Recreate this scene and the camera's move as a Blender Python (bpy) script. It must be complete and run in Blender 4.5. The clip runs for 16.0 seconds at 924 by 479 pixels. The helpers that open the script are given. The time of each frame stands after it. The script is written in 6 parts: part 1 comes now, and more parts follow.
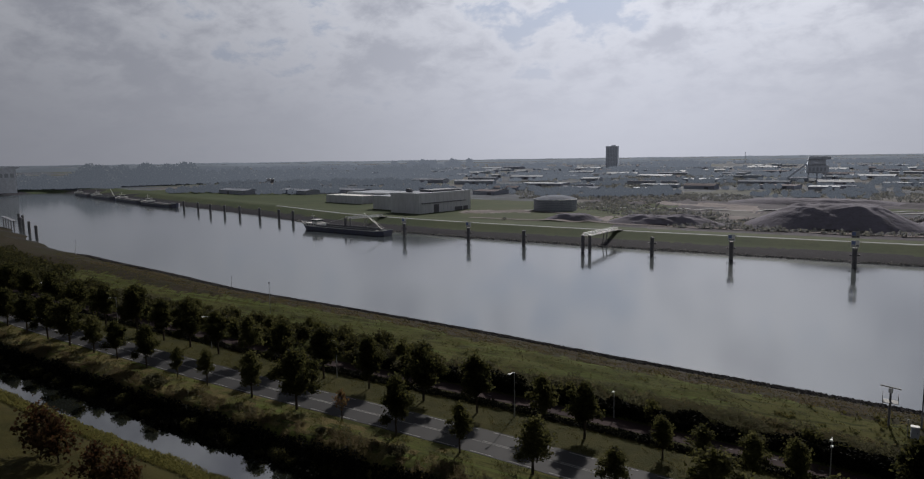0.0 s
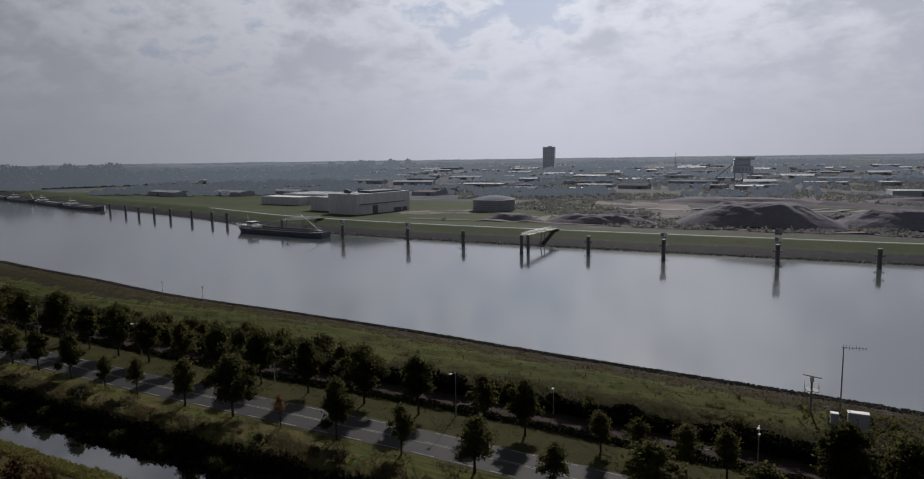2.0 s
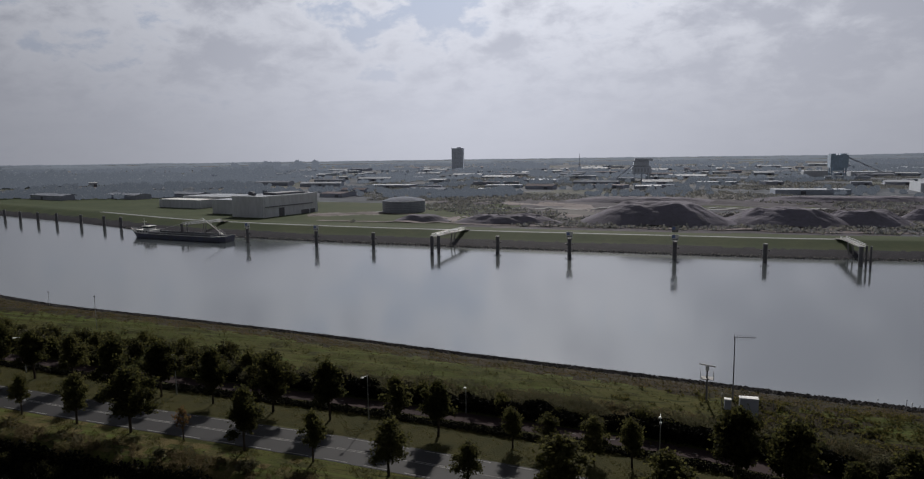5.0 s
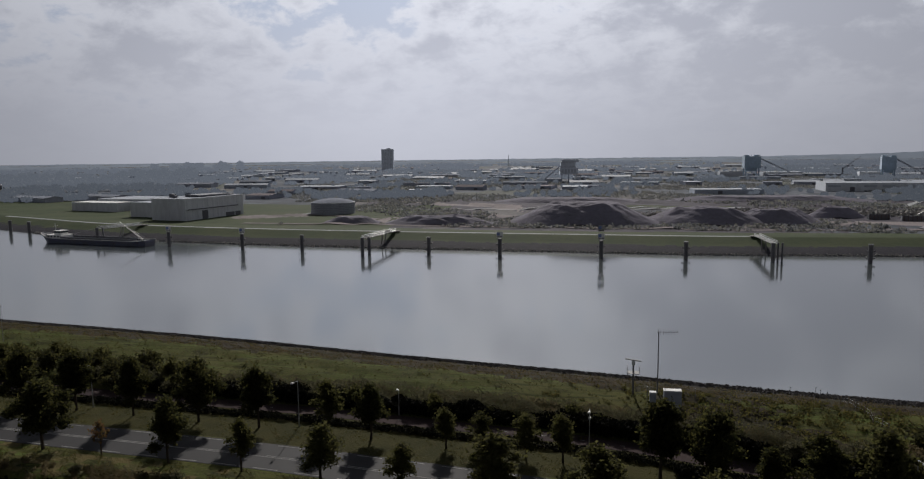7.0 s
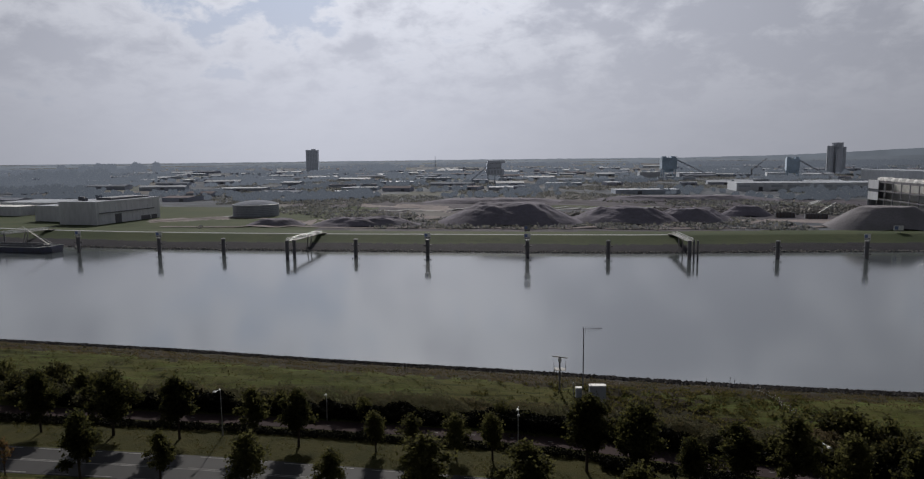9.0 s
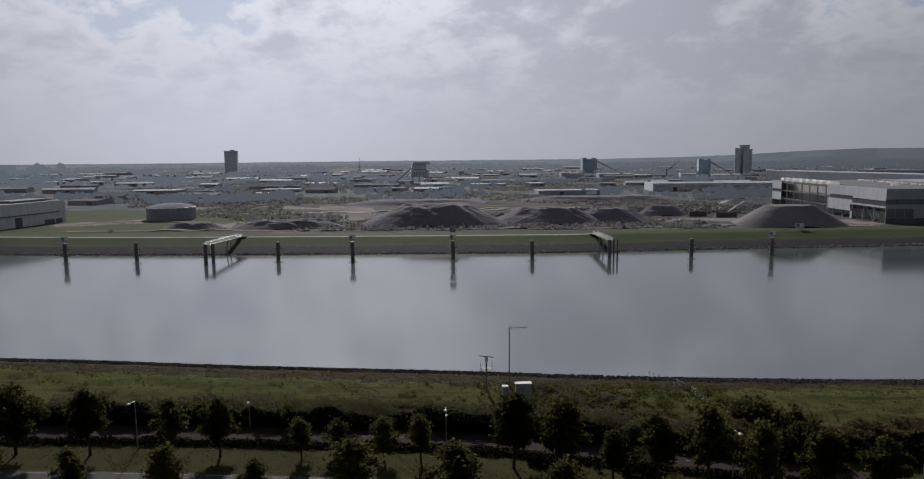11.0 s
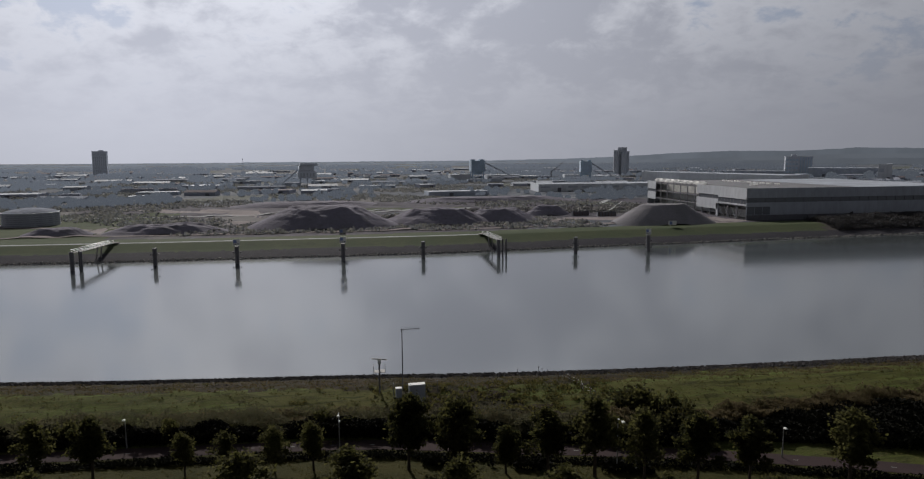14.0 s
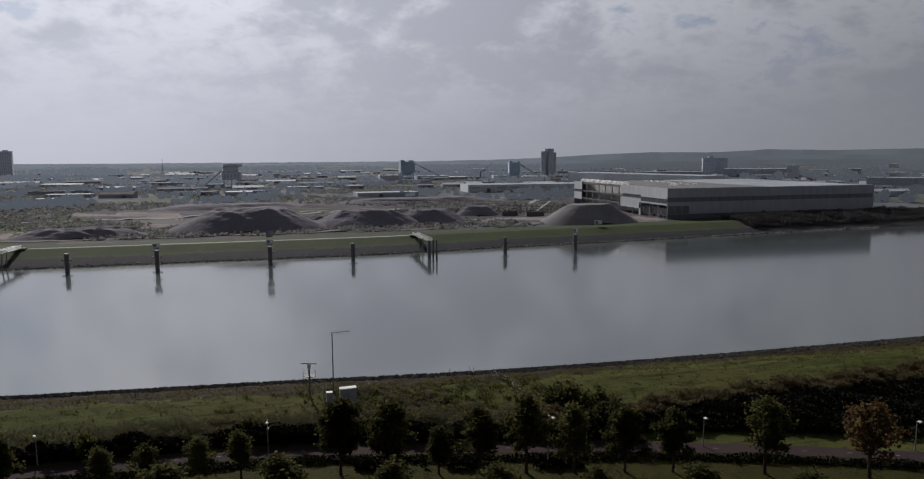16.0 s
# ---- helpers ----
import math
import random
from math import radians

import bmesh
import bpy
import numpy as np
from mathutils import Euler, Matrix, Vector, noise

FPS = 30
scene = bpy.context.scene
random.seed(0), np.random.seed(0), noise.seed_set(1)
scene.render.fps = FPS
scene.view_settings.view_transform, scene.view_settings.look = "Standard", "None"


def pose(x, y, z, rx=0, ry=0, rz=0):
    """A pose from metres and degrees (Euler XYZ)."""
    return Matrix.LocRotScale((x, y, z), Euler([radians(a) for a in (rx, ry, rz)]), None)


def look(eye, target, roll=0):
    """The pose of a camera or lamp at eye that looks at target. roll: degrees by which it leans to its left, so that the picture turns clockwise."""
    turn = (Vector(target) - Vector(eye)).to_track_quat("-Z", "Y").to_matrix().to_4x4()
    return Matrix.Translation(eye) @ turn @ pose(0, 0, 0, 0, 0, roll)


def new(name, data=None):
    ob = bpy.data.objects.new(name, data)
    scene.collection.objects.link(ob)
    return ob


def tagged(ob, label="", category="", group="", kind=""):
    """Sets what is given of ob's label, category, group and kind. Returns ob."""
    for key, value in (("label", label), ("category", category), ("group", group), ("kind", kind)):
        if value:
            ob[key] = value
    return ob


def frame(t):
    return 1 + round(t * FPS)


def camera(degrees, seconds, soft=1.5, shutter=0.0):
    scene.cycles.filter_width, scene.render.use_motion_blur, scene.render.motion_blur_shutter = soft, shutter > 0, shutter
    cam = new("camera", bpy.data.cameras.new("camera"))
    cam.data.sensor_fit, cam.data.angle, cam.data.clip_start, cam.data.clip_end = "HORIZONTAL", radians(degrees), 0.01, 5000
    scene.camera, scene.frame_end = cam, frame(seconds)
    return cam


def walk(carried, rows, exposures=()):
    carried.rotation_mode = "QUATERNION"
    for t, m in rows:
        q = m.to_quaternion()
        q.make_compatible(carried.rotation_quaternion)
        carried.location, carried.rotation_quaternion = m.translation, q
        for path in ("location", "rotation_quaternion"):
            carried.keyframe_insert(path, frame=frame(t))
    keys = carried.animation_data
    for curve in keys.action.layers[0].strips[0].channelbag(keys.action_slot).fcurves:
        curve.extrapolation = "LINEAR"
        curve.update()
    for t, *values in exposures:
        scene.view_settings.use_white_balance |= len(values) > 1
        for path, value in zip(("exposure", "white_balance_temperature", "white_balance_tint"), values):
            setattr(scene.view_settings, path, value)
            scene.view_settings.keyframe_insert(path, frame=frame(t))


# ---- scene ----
cam = camera(68.75, 16.0, soft=1.15)
PATH = [
    (0.0, pose(0, 0, 42, 82.864, 0.812, 31.898)),
    (0.5, pose(0, 0, 42, 82.857, 0.811, 30.608)),
    (1.0, pose(0, 0, 42, 82.850, 0.808, 29.308)),
    (1.5, pose(0, 0, 42, 82.845, 0.804, 28.041)),
    (2.0, pose(0, 0, 42, 82.841, 0.799, 26.736)),
    (2.5, pose(0, 0, 42, 82.838, 0.791, 25.474)),
    (3.0, pose(0, 0, 42, 82.836, 0.783, 24.180)),
    (3.5, pose(0, 0, 42, 82.835, 0.773, 22.908)),
    (6.0, pose(0, 0, 42, 82.843, 0.707, 16.294)),
    (6.5, pose(0, 0, 42, 82.847, 0.691, 14.757)),
    (7.0, pose(0, 0, 42, 82.852, 0.674, 13.213)),
    (7.5, pose(0, 0, 42, 82.857, 0.656, 11.694)),
    (8.0, pose(0, 0, 42, 82.863, 0.638, 10.154)),
    (8.5, pose(0, 0, 42, 82.869, 0.619, 8.607)),
    (9.0, pose(0, 0, 42, 82.876, 0.599, 7.046)),
    (11.5, pose(0, 0, 42, 82.917, 0.494, -0.846)),
    (12.0, pose(0, 0, 42, 82.926, 0.472, -2.382)),
    (12.5, pose(0, 0, 42, 82.936, 0.450, -3.937)),
    (13.0, pose(0, 0, 42, 82.945, 0.428, -5.490)),
    (13.5, pose(0, 0, 42, 82.955, 0.406, -7.042)),
    (14.0, pose(0, 0, 42, 82.965, 0.385, -8.577)),
    (14.5, pose(0, 0, 42, 82.974, 0.363, -10.126)),
    (15.0, pose(0, 0, 42, 82.984, 0.341, -11.659)),
    (15.5, pose(0, 0, 42, 82.994, 0.320, -13.159)),
    (16.0, pose(0, 0, 42, 83.004, 0.299, -14.506)),
]
walk(cam, PATH)

# ---- light ----
SUN_AZ, SUN_EL = radians(11.0), radians(34.0)      # left of +y, above the horizon
SUN_DIR = Vector((-math.sin(SUN_AZ) * math.cos(SUN_EL), math.cos(SUN_AZ) * math.cos(SUN_EL), math.sin(SUN_EL)))
sun = new("sun", bpy.data.lights.new("sun", "SUN"))
sun.data.energy, sun.data.angle, sun.data.color = 3.4, radians(1.2), (1.0, 0.945, 0.88)
sun.matrix_world = look(SUN_DIR * 100, (0, 0, 0))

world = bpy.data.worlds.new("world")
scene.world = world
world.use_nodes = True
wt = world.node_tree
wt.nodes.clear()


def wmath(op, a, b=None, c=None, clamp=False):
    n = wt.nodes.new("ShaderNodeMath")
    n.operation, n.use_clamp = op, clamp
    for i, v in enumerate((a, b, c)):
        if v is None:
            continue
        if isinstance(v, (int, float)):
            n.inputs[i].default_value = v
        else:
            wt.links.new(v, n.inputs[i])
    return n.outputs[0]


def wmix(fac, a, b):
    n = wt.nodes.new("ShaderNodeMix")
    n.data_type = "RGBA"
    for sock, v in ((n.inputs[0], fac), (n.inputs[6], a), (n.inputs[7], b)):
        if isinstance(v, (int, float)):
            sock.default_value = v
        elif isinstance(v, tuple):
            sock.default_value = (*v, 1)
        else:
            wt.links.new(v, sock)
    return n.outputs[2]


sky = wt.nodes.new("ShaderNodeTexSky")
sky.sky_type, sky.sun_disc = "NISHITA", False
sky.sun_elevation, sky.sun_rotation = SUN_EL, 2 * math.pi - SUN_AZ
sky.air_density, sky.dust_density, sky.altitude = 1.0, 2.5, 40
skyc = wt.nodes.new("ShaderNodeVectorMath")
skyc.operation = "SCALE"
wt.links.new(sky.outputs[0], skyc.inputs[0])
skyc.inputs[3].default_value = 0.03
tc = wt.nodes.new("ShaderNodeTexCoord")
sep = wt.nodes.new("ShaderNodeSeparateXYZ")
wt.links.new(tc.outputs["Generated"], sep.inputs[0])
height = wmath("MAXIMUM", sep.outputs[2], 0.0)
flat = wmath("ADD", height, 0.42)
comb = wt.nodes.new("ShaderNodeCombineXYZ")
wt.links.new(wmath("DIVIDE", sep.outputs[0], flat), comb.inputs[0])
wt.links.new(wmath("DIVIDE", sep.outputs[1], flat), comb.inputs[1])


def cloud_noise(scale, detail, rough, shift):
    m = wt.nodes.new("ShaderNodeMapping")
    m.inputs["Location"].default_value = shift
    wt.links.new(comb.outputs[0], m.inputs[0])
    n = wt.nodes.new("ShaderNodeTexNoise")
    n.inputs["Scale"].default_value, n.inputs["Detail"].default_value, n.inputs["Roughness"].default_value = scale, detail, rough
    n.inputs["Distortion"].default_value = 0.25
    wt.links.new(m.outputs[0], n.inputs["Vector"])
    return n.outputs["Fac"]


def wramp(v, lo, hi):
    n = wt.nodes.new("ShaderNodeMapRange")
    n.interpolation_type = "SMOOTHSTEP"
    n.inputs["From Min"].default_value, n.inputs["From Max"].default_value = lo, hi
    wt.links.new(v, n.inputs["Value"])
    return n.outputs[0]


def lobe(az, el, power):
    """How near a direction lies to the given one, 0 to 1."""
    n = wt.nodes.new("ShaderNodeVectorMath")
    n.operation = "DOT_PRODUCT"
    wt.links.new(tc.outputs["Generated"], n.inputs[0])
    n.inputs[1].default_value = (-math.sin(radians(az)) * math.cos(radians(el)), math.cos(radians(az)) * math.cos(radians(el)), math.sin(radians(el)))
    return wmath("POWER", wmath("MAXIMUM", n.outputs["Value"], 0.0), power)


big = cloud_noise(3.6, 6, 0.52, (3.1, 0.4, 0))
fine = cloud_noise(11.0, 7, 0.60, (0.3, 7.1, 2.0))
thin = wmath("ADD", wmath("MULTIPLY", lobe(19, 11.5, 420.0), 0.13), wmath("MULTIPLY", lobe(54, 12, 500.0), 0.07))
heavy = wmath("ADD", wmath("MULTIPLY", lobe(66, 16, 60.0), 0.08), wmath("MULTIPLY", wmath("ADD", lobe(-7, 9.5, 150.0), lobe(-18, 12, 110.0)), 0.105))
mixed = wmath("ADD", wmath("ADD", wmath("MULTIPLY", big, 0.57), wmath("MULTIPLY", fine, 0.43)), wmath("SUBTRACT", heavy, thin))
cover = wramp(mixed, 0.36, 0.45)
shade = wramp(mixed, 0.44, 0.62)
dot = wt.nodes.new("ShaderNodeVectorMath")
dot.operation = "DOT_PRODUCT"
wt.links.new(tc.outputs["Generated"], dot.inputs[0])
dot.inputs[1].default_value = SUN_DIR
toward = wmath("POWER", wmath("MULTIPLY_ADD", dot.outputs["Value"], 0.5, 0.5), 5.5)
near_sun = wmath("POWER", wmath("MAXIMUM", dot.outputs["Value"], 0.0), 10.0)
glow = wmath("ADD", wmath("MULTIPLY_ADD", toward, 0.99, 0.30), wmath("MULTIPLY", near_sun, 0.30))
glow = wmath("MULTIPLY", glow, wmath("MULTIPLY_ADD", wramp(height, 0.42, 0.80), -0.82, 1.0))
cloud = wmix(shade, (0.63, 0.65, 0.72), (0.405, 0.424, 0.495))
lit = wt.nodes.new("ShaderNodeVectorMath")
lit.operation = "SCALE"
wt.links.new(cloud, lit.inputs[0])
wt.links.new(glow, lit.inputs[3])
gap = wt.nodes.new("ShaderNodeVectorMath")
gap.operation = "SCALE"
gap.inputs[0].default_value = (0.44, 0.51, 0.66)
wt.links.new(glow, gap.inputs[3])
clear = wmix(0.18, gap.outputs[0], skyc.outputs[0])
above = wmix(cover, clear, lit.outputs[0])
hazy = wt.nodes.new("ShaderNodeVectorMath")
hazy.operation = "SCALE"
hazy.inputs[0].default_value = (0.462, 0.478, 0.548)
wt.links.new(wmath("MULTIPLY", glow, wmath("MULTIPLY_ADD", lobe(22, 1, 18.0), 0.28, 1.0)), hazy.inputs[3])
veil = wramp(height, 0.25, 0.02)
bg = wt.nodes.new("ShaderNodeBackground")
wt.links.new(wmix(wmath("MULTIPLY", veil, 0.95), above, hazy.outputs[0]), bg.inputs[0])
bg.inputs[1].default_value = 0.95
wout = wt.nodes.new("ShaderNodeOutputWorld")
wt.links.new(bg.outputs[0], wout.inputs[0])

# ---- materials ----


class Nodes:
    def __init__(self, name):
        self.m = bpy.data.materials.new(name)
        self.m.use_nodes = True
        self.t = self.m.node_tree
        self.b = self.t.nodes["Principled BSDF"]
        self.out = self.t.nodes["Material Output"]

    def n(self, kind):
        return self.t.nodes.new(kind)

    def link(self, a, b):
        self.t.links.new(a, b)

    def pos(self):
        return self.n("ShaderNodeNewGeometry").outputs["Position"]

    def noise(self, scale, detail=4, rough=0.55, vec=None, stretch=None):
        k = self.n("ShaderNodeTexNoise")
        k.inputs["Scale"].default_value, k.inputs["Detail"].default_value, k.inputs["Roughness"].default_value = scale, detail, rough
        v = vec or self.pos()
        if stretch:
            m = self.n("ShaderNodeMapping")
            m.inputs["Scale"].default_value = stretch
            self.link(v, m.inputs[0])
            v = m.outputs[0]
        self.link(v, k.inputs["Vector"])
        return k.outputs["Fac"]

    def ramp(self, v, lo, hi):
        k = self.n("ShaderNodeMapRange")
        k.interpolation_type = "SMOOTHSTEP"
        k.inputs["From Min"].default_value, k.inputs["From Max"].default_value = lo, hi
        self.link(v, k.inputs["Value"])
        return k.outputs[0]

    def mix(self, fac, a, b):
        k = self.n("ShaderNodeMix")
        k.data_type = "RGBA"
        for sock, v in ((k.inputs[0], fac), (k.inputs[6], a), (k.inputs[7], b)):
            if isinstance(v, (int, float)):
                sock.default_value = v
            elif isinstance(v, tuple):
                sock.default_value = (*v, 1)
            else:
                self.link(v, sock)
        return k.outputs[2]

    def bump(self, v, strength, dist):
        k = self.n("ShaderNodeBump")
        k.inputs["Strength"].default_value, k.inputs["Distance"].default_value = strength, dist
        self.link(v, k.inputs["Height"])
        self.link(k.outputs[0], self.b.inputs["Normal"])

    def done(self, color, rough=0.8, metal=0.0, spec=0.5):
        if isinstance(color, tuple):
            self.b.inputs["Base Color"].default_value = (*color, 1)
        else:
            self.link(color, self.b.inputs["Base Color"])
        if isinstance(rough, float):
            self.b.inputs["Roughness"].default_value = rough
        else:
            self.link(rough, self.b.inputs["Roughness"])
        self.b.inputs["Metallic"].default_value = metal
        self.b.inputs["Specular IOR Level"].default_value = spec
        return self.m


def surface(name, a, b, s1, s2, rough=0.85, metal=0.0, bump=0.3, dist=0.05, c=None, lo=0.42, hi=0.6, spec=0.04, stretch=None):
    """Two tones over a coarse and a fine noise, with a third tone in patches and a fine relief."""
    k = Nodes(name)
    coarse, fine_ = k.noise(s1, 5, 0.6, stretch=stretch), k.noise(s2, 4, 0.6, stretch=stretch)
    col = k.mix(k.ramp(coarse, lo, hi), a, b)
    col = k.mix(k.ramp(fine_, 0.3, 0.75), col, k.mix(0.5, col, c or tuple(0.6 * v for v in a)))
    if c:
        col = k.mix(k.ramp(k.noise(s1 * 2.7, 4, 0.65), 0.56, 0.7), col, c)
    k.bump(fine_, bump, dist)
    return k.done(col, rough, metal, spec)


def haze_sheen(m, weight, rough=0.45):
    """Haze put in as a bluish sheen that lightens far surfaces."""
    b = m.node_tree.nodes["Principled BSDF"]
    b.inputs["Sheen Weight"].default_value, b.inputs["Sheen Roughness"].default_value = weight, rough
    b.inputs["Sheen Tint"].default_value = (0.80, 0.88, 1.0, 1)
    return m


def foliage(name, a, b, glowing=2.6, share=0.5):
    """Leaves: dark upper sides in two tones by clump, and yellower light passing through the blade."""
    k = Nodes(name)
    r = k.n("ShaderNodeNewGeometry").outputs["Random Per Island"]
    o = k.n("ShaderNodeObjectInfo").outputs["Random"]
    col = k.mix(r, a, b)
    col = k.mix(k.ramp(o, 0.0, 1.0), col, k.mix(0.3, col, tuple(min(1, 1.4 * v) for v in b)))
    k.done(col, 0.8, 0, 0.06)
    tr = k.n("ShaderNodeBsdfTranslucent")
    lit_a, lit_b = tuple(min(1, glowing * v) for v in a), tuple(min(1, glowing * f * v) for v, f in zip(b, (1.15, 1.1, 0.9)))
    k.link(k.mix(k.ramp(r, 0.2, 0.9), lit_a, lit_b), tr.inputs[0])
    mx = k.n("ShaderNodeMixShader")
    mx.inputs[0].default_value = share
    k.link(k.b.outputs[0], mx.inputs[1])
    k.link(tr.outputs[0], mx.inputs[2])
    k.link(mx.outputs[0], k.out.inputs[0])
    return k.m


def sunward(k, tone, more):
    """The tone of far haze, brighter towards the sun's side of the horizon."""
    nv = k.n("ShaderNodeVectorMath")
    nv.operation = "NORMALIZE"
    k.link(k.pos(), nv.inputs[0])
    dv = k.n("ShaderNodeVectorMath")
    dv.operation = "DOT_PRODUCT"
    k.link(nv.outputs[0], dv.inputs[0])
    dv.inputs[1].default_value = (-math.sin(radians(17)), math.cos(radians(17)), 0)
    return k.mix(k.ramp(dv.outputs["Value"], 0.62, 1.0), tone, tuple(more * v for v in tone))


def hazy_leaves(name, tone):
    """Far woods of the backdrop; the haze before them is put in as emission."""
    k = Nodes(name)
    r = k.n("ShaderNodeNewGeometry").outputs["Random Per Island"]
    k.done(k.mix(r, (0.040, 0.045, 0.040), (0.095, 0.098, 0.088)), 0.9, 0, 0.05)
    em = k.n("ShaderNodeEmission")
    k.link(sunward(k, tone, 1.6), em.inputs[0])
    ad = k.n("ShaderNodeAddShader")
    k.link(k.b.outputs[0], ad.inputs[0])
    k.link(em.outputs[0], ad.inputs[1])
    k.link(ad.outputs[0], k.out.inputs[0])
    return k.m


def skylight_material():
    """Opal plastic that lets the daylight through."""
    k = Nodes("opal_plastic")
    k.done((0.8, 0.8, 0.8), 0.4, 0, 0.4)
    tr = k.n("ShaderNodeBsdfTranslucent")
    tr.inputs[0].default_value = (0.9, 0.9, 0.9, 1)
    mx = k.n("ShaderNodeMixShader")
    mx.inputs[0].default_value = 0.85
    k.link(k.b.outputs[0], mx.inputs[1])
    k.link(tr.outputs[0], mx.inputs[2])
    k.link(mx.outputs[0], k.out.inputs[0])
    return k.m


def grass_material():
    k = Nodes("grass")
    wide, mid, fine_ = k.noise(0.045, 5, 0.6), k.noise(0.35, 5, 0.65, stretch=(0.5, 1.3, 1)), k.noise(3.0, 4, 0.7)
    col = k.mix(k.ramp(wide, 0.38, 0.62), (0.048, 0.059, 0.015), (0.070, 0.070, 0.022))
    col = k.mix(k.ramp(mid, 0.48, 0.68), col, (0.025, 0.028, 0.011))
    col = k.mix(k.ramp(fine_, 0.48, 0.68), col, (0.084, 0.073, 0.033))
    col = k.mix(k.ramp(k.noise(1.3, 4, 0.7), 0.42, 0.32), col, (0.022, 0.022, 0.009))
    streak = k.noise(0.5, 4, 0.6, stretch=(0.08, 1.6, 1))
    col = k.mix(k.ramp(streak, 0.52, 0.66), col, (0.072, 0.092, 0.025))
    col = k.mix(k.ramp(streak, 0.44, 0.34), col, (0.031, 0.036, 0.012))
    k.bump(fine_, 0.5, 0.12)
    return k.done(col, 0.9, 0, 0.04)


def water_material(name, base, rip, ior, smooth, dull):
    k = Nodes(name)
    w = k.noise(0.02, 3, 0.5)
    v = k.noise(0.30, 4, 0.6, stretch=(0.7, 1.2, 1))
    k.bump(v, rip, 0.06)
    k.b.inputs["IOR"].default_value = ior
    rough = k.n("ShaderNodeMapRange")
    rough.inputs["To Min"].default_value, rough.inputs["To Max"].default_value = smooth, dull
    k.link(w, rough.inputs["Value"])
    return k.done(base, rough.outputs[0], 0, 0.5)


GRASS = grass_material()
OPAL = skylight_material()
FRAME = surface("primed_steel", (0.30, 0.30, 0.32), (0.24, 0.24, 0.26), 0.5, 3.0, rough=0.6, bump=0.05, spec=0.2)
DRY = surface("dry_grass", (0.027, 0.022, 0.015), (0.022, 0.022, 0.011), 0.12, 1.7, c=(0.038, 0.030, 0.019), bump=0.6, dist=0.2)
FAR_STONE = surface("far_bank_stone", (0.040, 0.038, 0.047), (0.031, 0.031, 0.037), 0.3, 2.0, c=(0.056, 0.057, 0.066), bump=0.7, dist=0.2)
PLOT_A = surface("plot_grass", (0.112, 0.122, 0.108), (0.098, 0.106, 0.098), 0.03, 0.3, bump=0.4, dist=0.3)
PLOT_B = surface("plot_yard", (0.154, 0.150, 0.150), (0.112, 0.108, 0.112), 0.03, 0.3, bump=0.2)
RUBBLE = surface("rubble", (0.022, 0.022, 0.022), (0.015, 0.015, 0.015), 0.5, 3.0, c=(0.084, 0.078, 0.072), bump=0.8, dist=0.25)
# SOIL to SAND carry the haze as a blue tint; HEAP is lightened too.
SOIL = surface("bare_soil", (0.105, 0.097, 0.117), (0.069, 0.065, 0.081), 0.045, 0.4, c=(0.060, 0.059, 0.068), bump=0.8, dist=0.5)
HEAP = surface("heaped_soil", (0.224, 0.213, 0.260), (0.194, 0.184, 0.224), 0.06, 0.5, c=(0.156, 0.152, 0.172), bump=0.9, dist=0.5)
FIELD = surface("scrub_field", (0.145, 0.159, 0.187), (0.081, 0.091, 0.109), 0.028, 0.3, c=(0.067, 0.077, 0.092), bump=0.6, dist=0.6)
SAND = surface("sand_track", (0.257, 0.229, 0.231), (0.193, 0.171, 0.174), 0.05, 0.6, c=(0.142, 0.124, 0.128), bump=0.4)
FARBANK = surface("far_bank_grass", (0.055, 0.072, 0.039), (0.070, 0.083, 0.045), 0.03, 0.5, c=(0.048, 0.059, 0.037), bump=0.4, dist=0.2)
ASPHALT = surface("asphalt", (0.022, 0.022, 0.025), (0.017, 0.017, 0.019), 0.15, 6.0, c=(0.020, 0.019, 0.021), bump=0.15, dist=0.01, rough=0.75, spec=0.2)
SIDE = surface("roadside_grass", (0.040, 0.039, 0.011), (0.025, 0.028, 0.008), 0.35, 3.0, c=(0.048, 0.040, 0.017), bump=0.8, dist=0.2, lo=0.36, hi=0.62)
LAWN = surface("mown_lawn", (0.040, 0.037, 0.011), (0.023, 0.024, 0.007), 0.25, 3.0, c=(0.046, 0.035, 0.015), bump=0.7, dist=0.15, lo=0.36, hi=0.62)
VERGE = surface("verge_grass", (0.092, 0.074, 0.030), (0.048, 0.048, 0.016), 0.35, 2.6, c=(0.115, 0.094, 0.048), bump=0.9, dist=0.3, lo=0.36, hi=0.6)
RED_ASPHALT = surface("red_asphalt", (0.050, 0.036, 0.037), (0.040, 0.030, 0.032), 0.2, 6.0, bump=0.15, dist=0.01)
PAINT = surface("road_paint", (0.276, 0.276, 0.270), (0.180, 0.180, 0.180), 0.8, 9.0, bump=0.1, dist=0.003)
CONCRETE = surface("concrete", (0.36, 0.35, 0.33), (0.27, 0.26, 0.25), 0.08, 1.5, c=(0.20, 0.19, 0.18), bump=0.2)
PATHC = surface("pale_path", (0.386, 0.398, 0.413), (0.312, 0.320, 0.331), 0.1, 1.0, bump=0.2)
WATER = water_material("canal_water", (0.066, 0.077, 0.082), 0.08, 2.55, 0.08, 0.12)
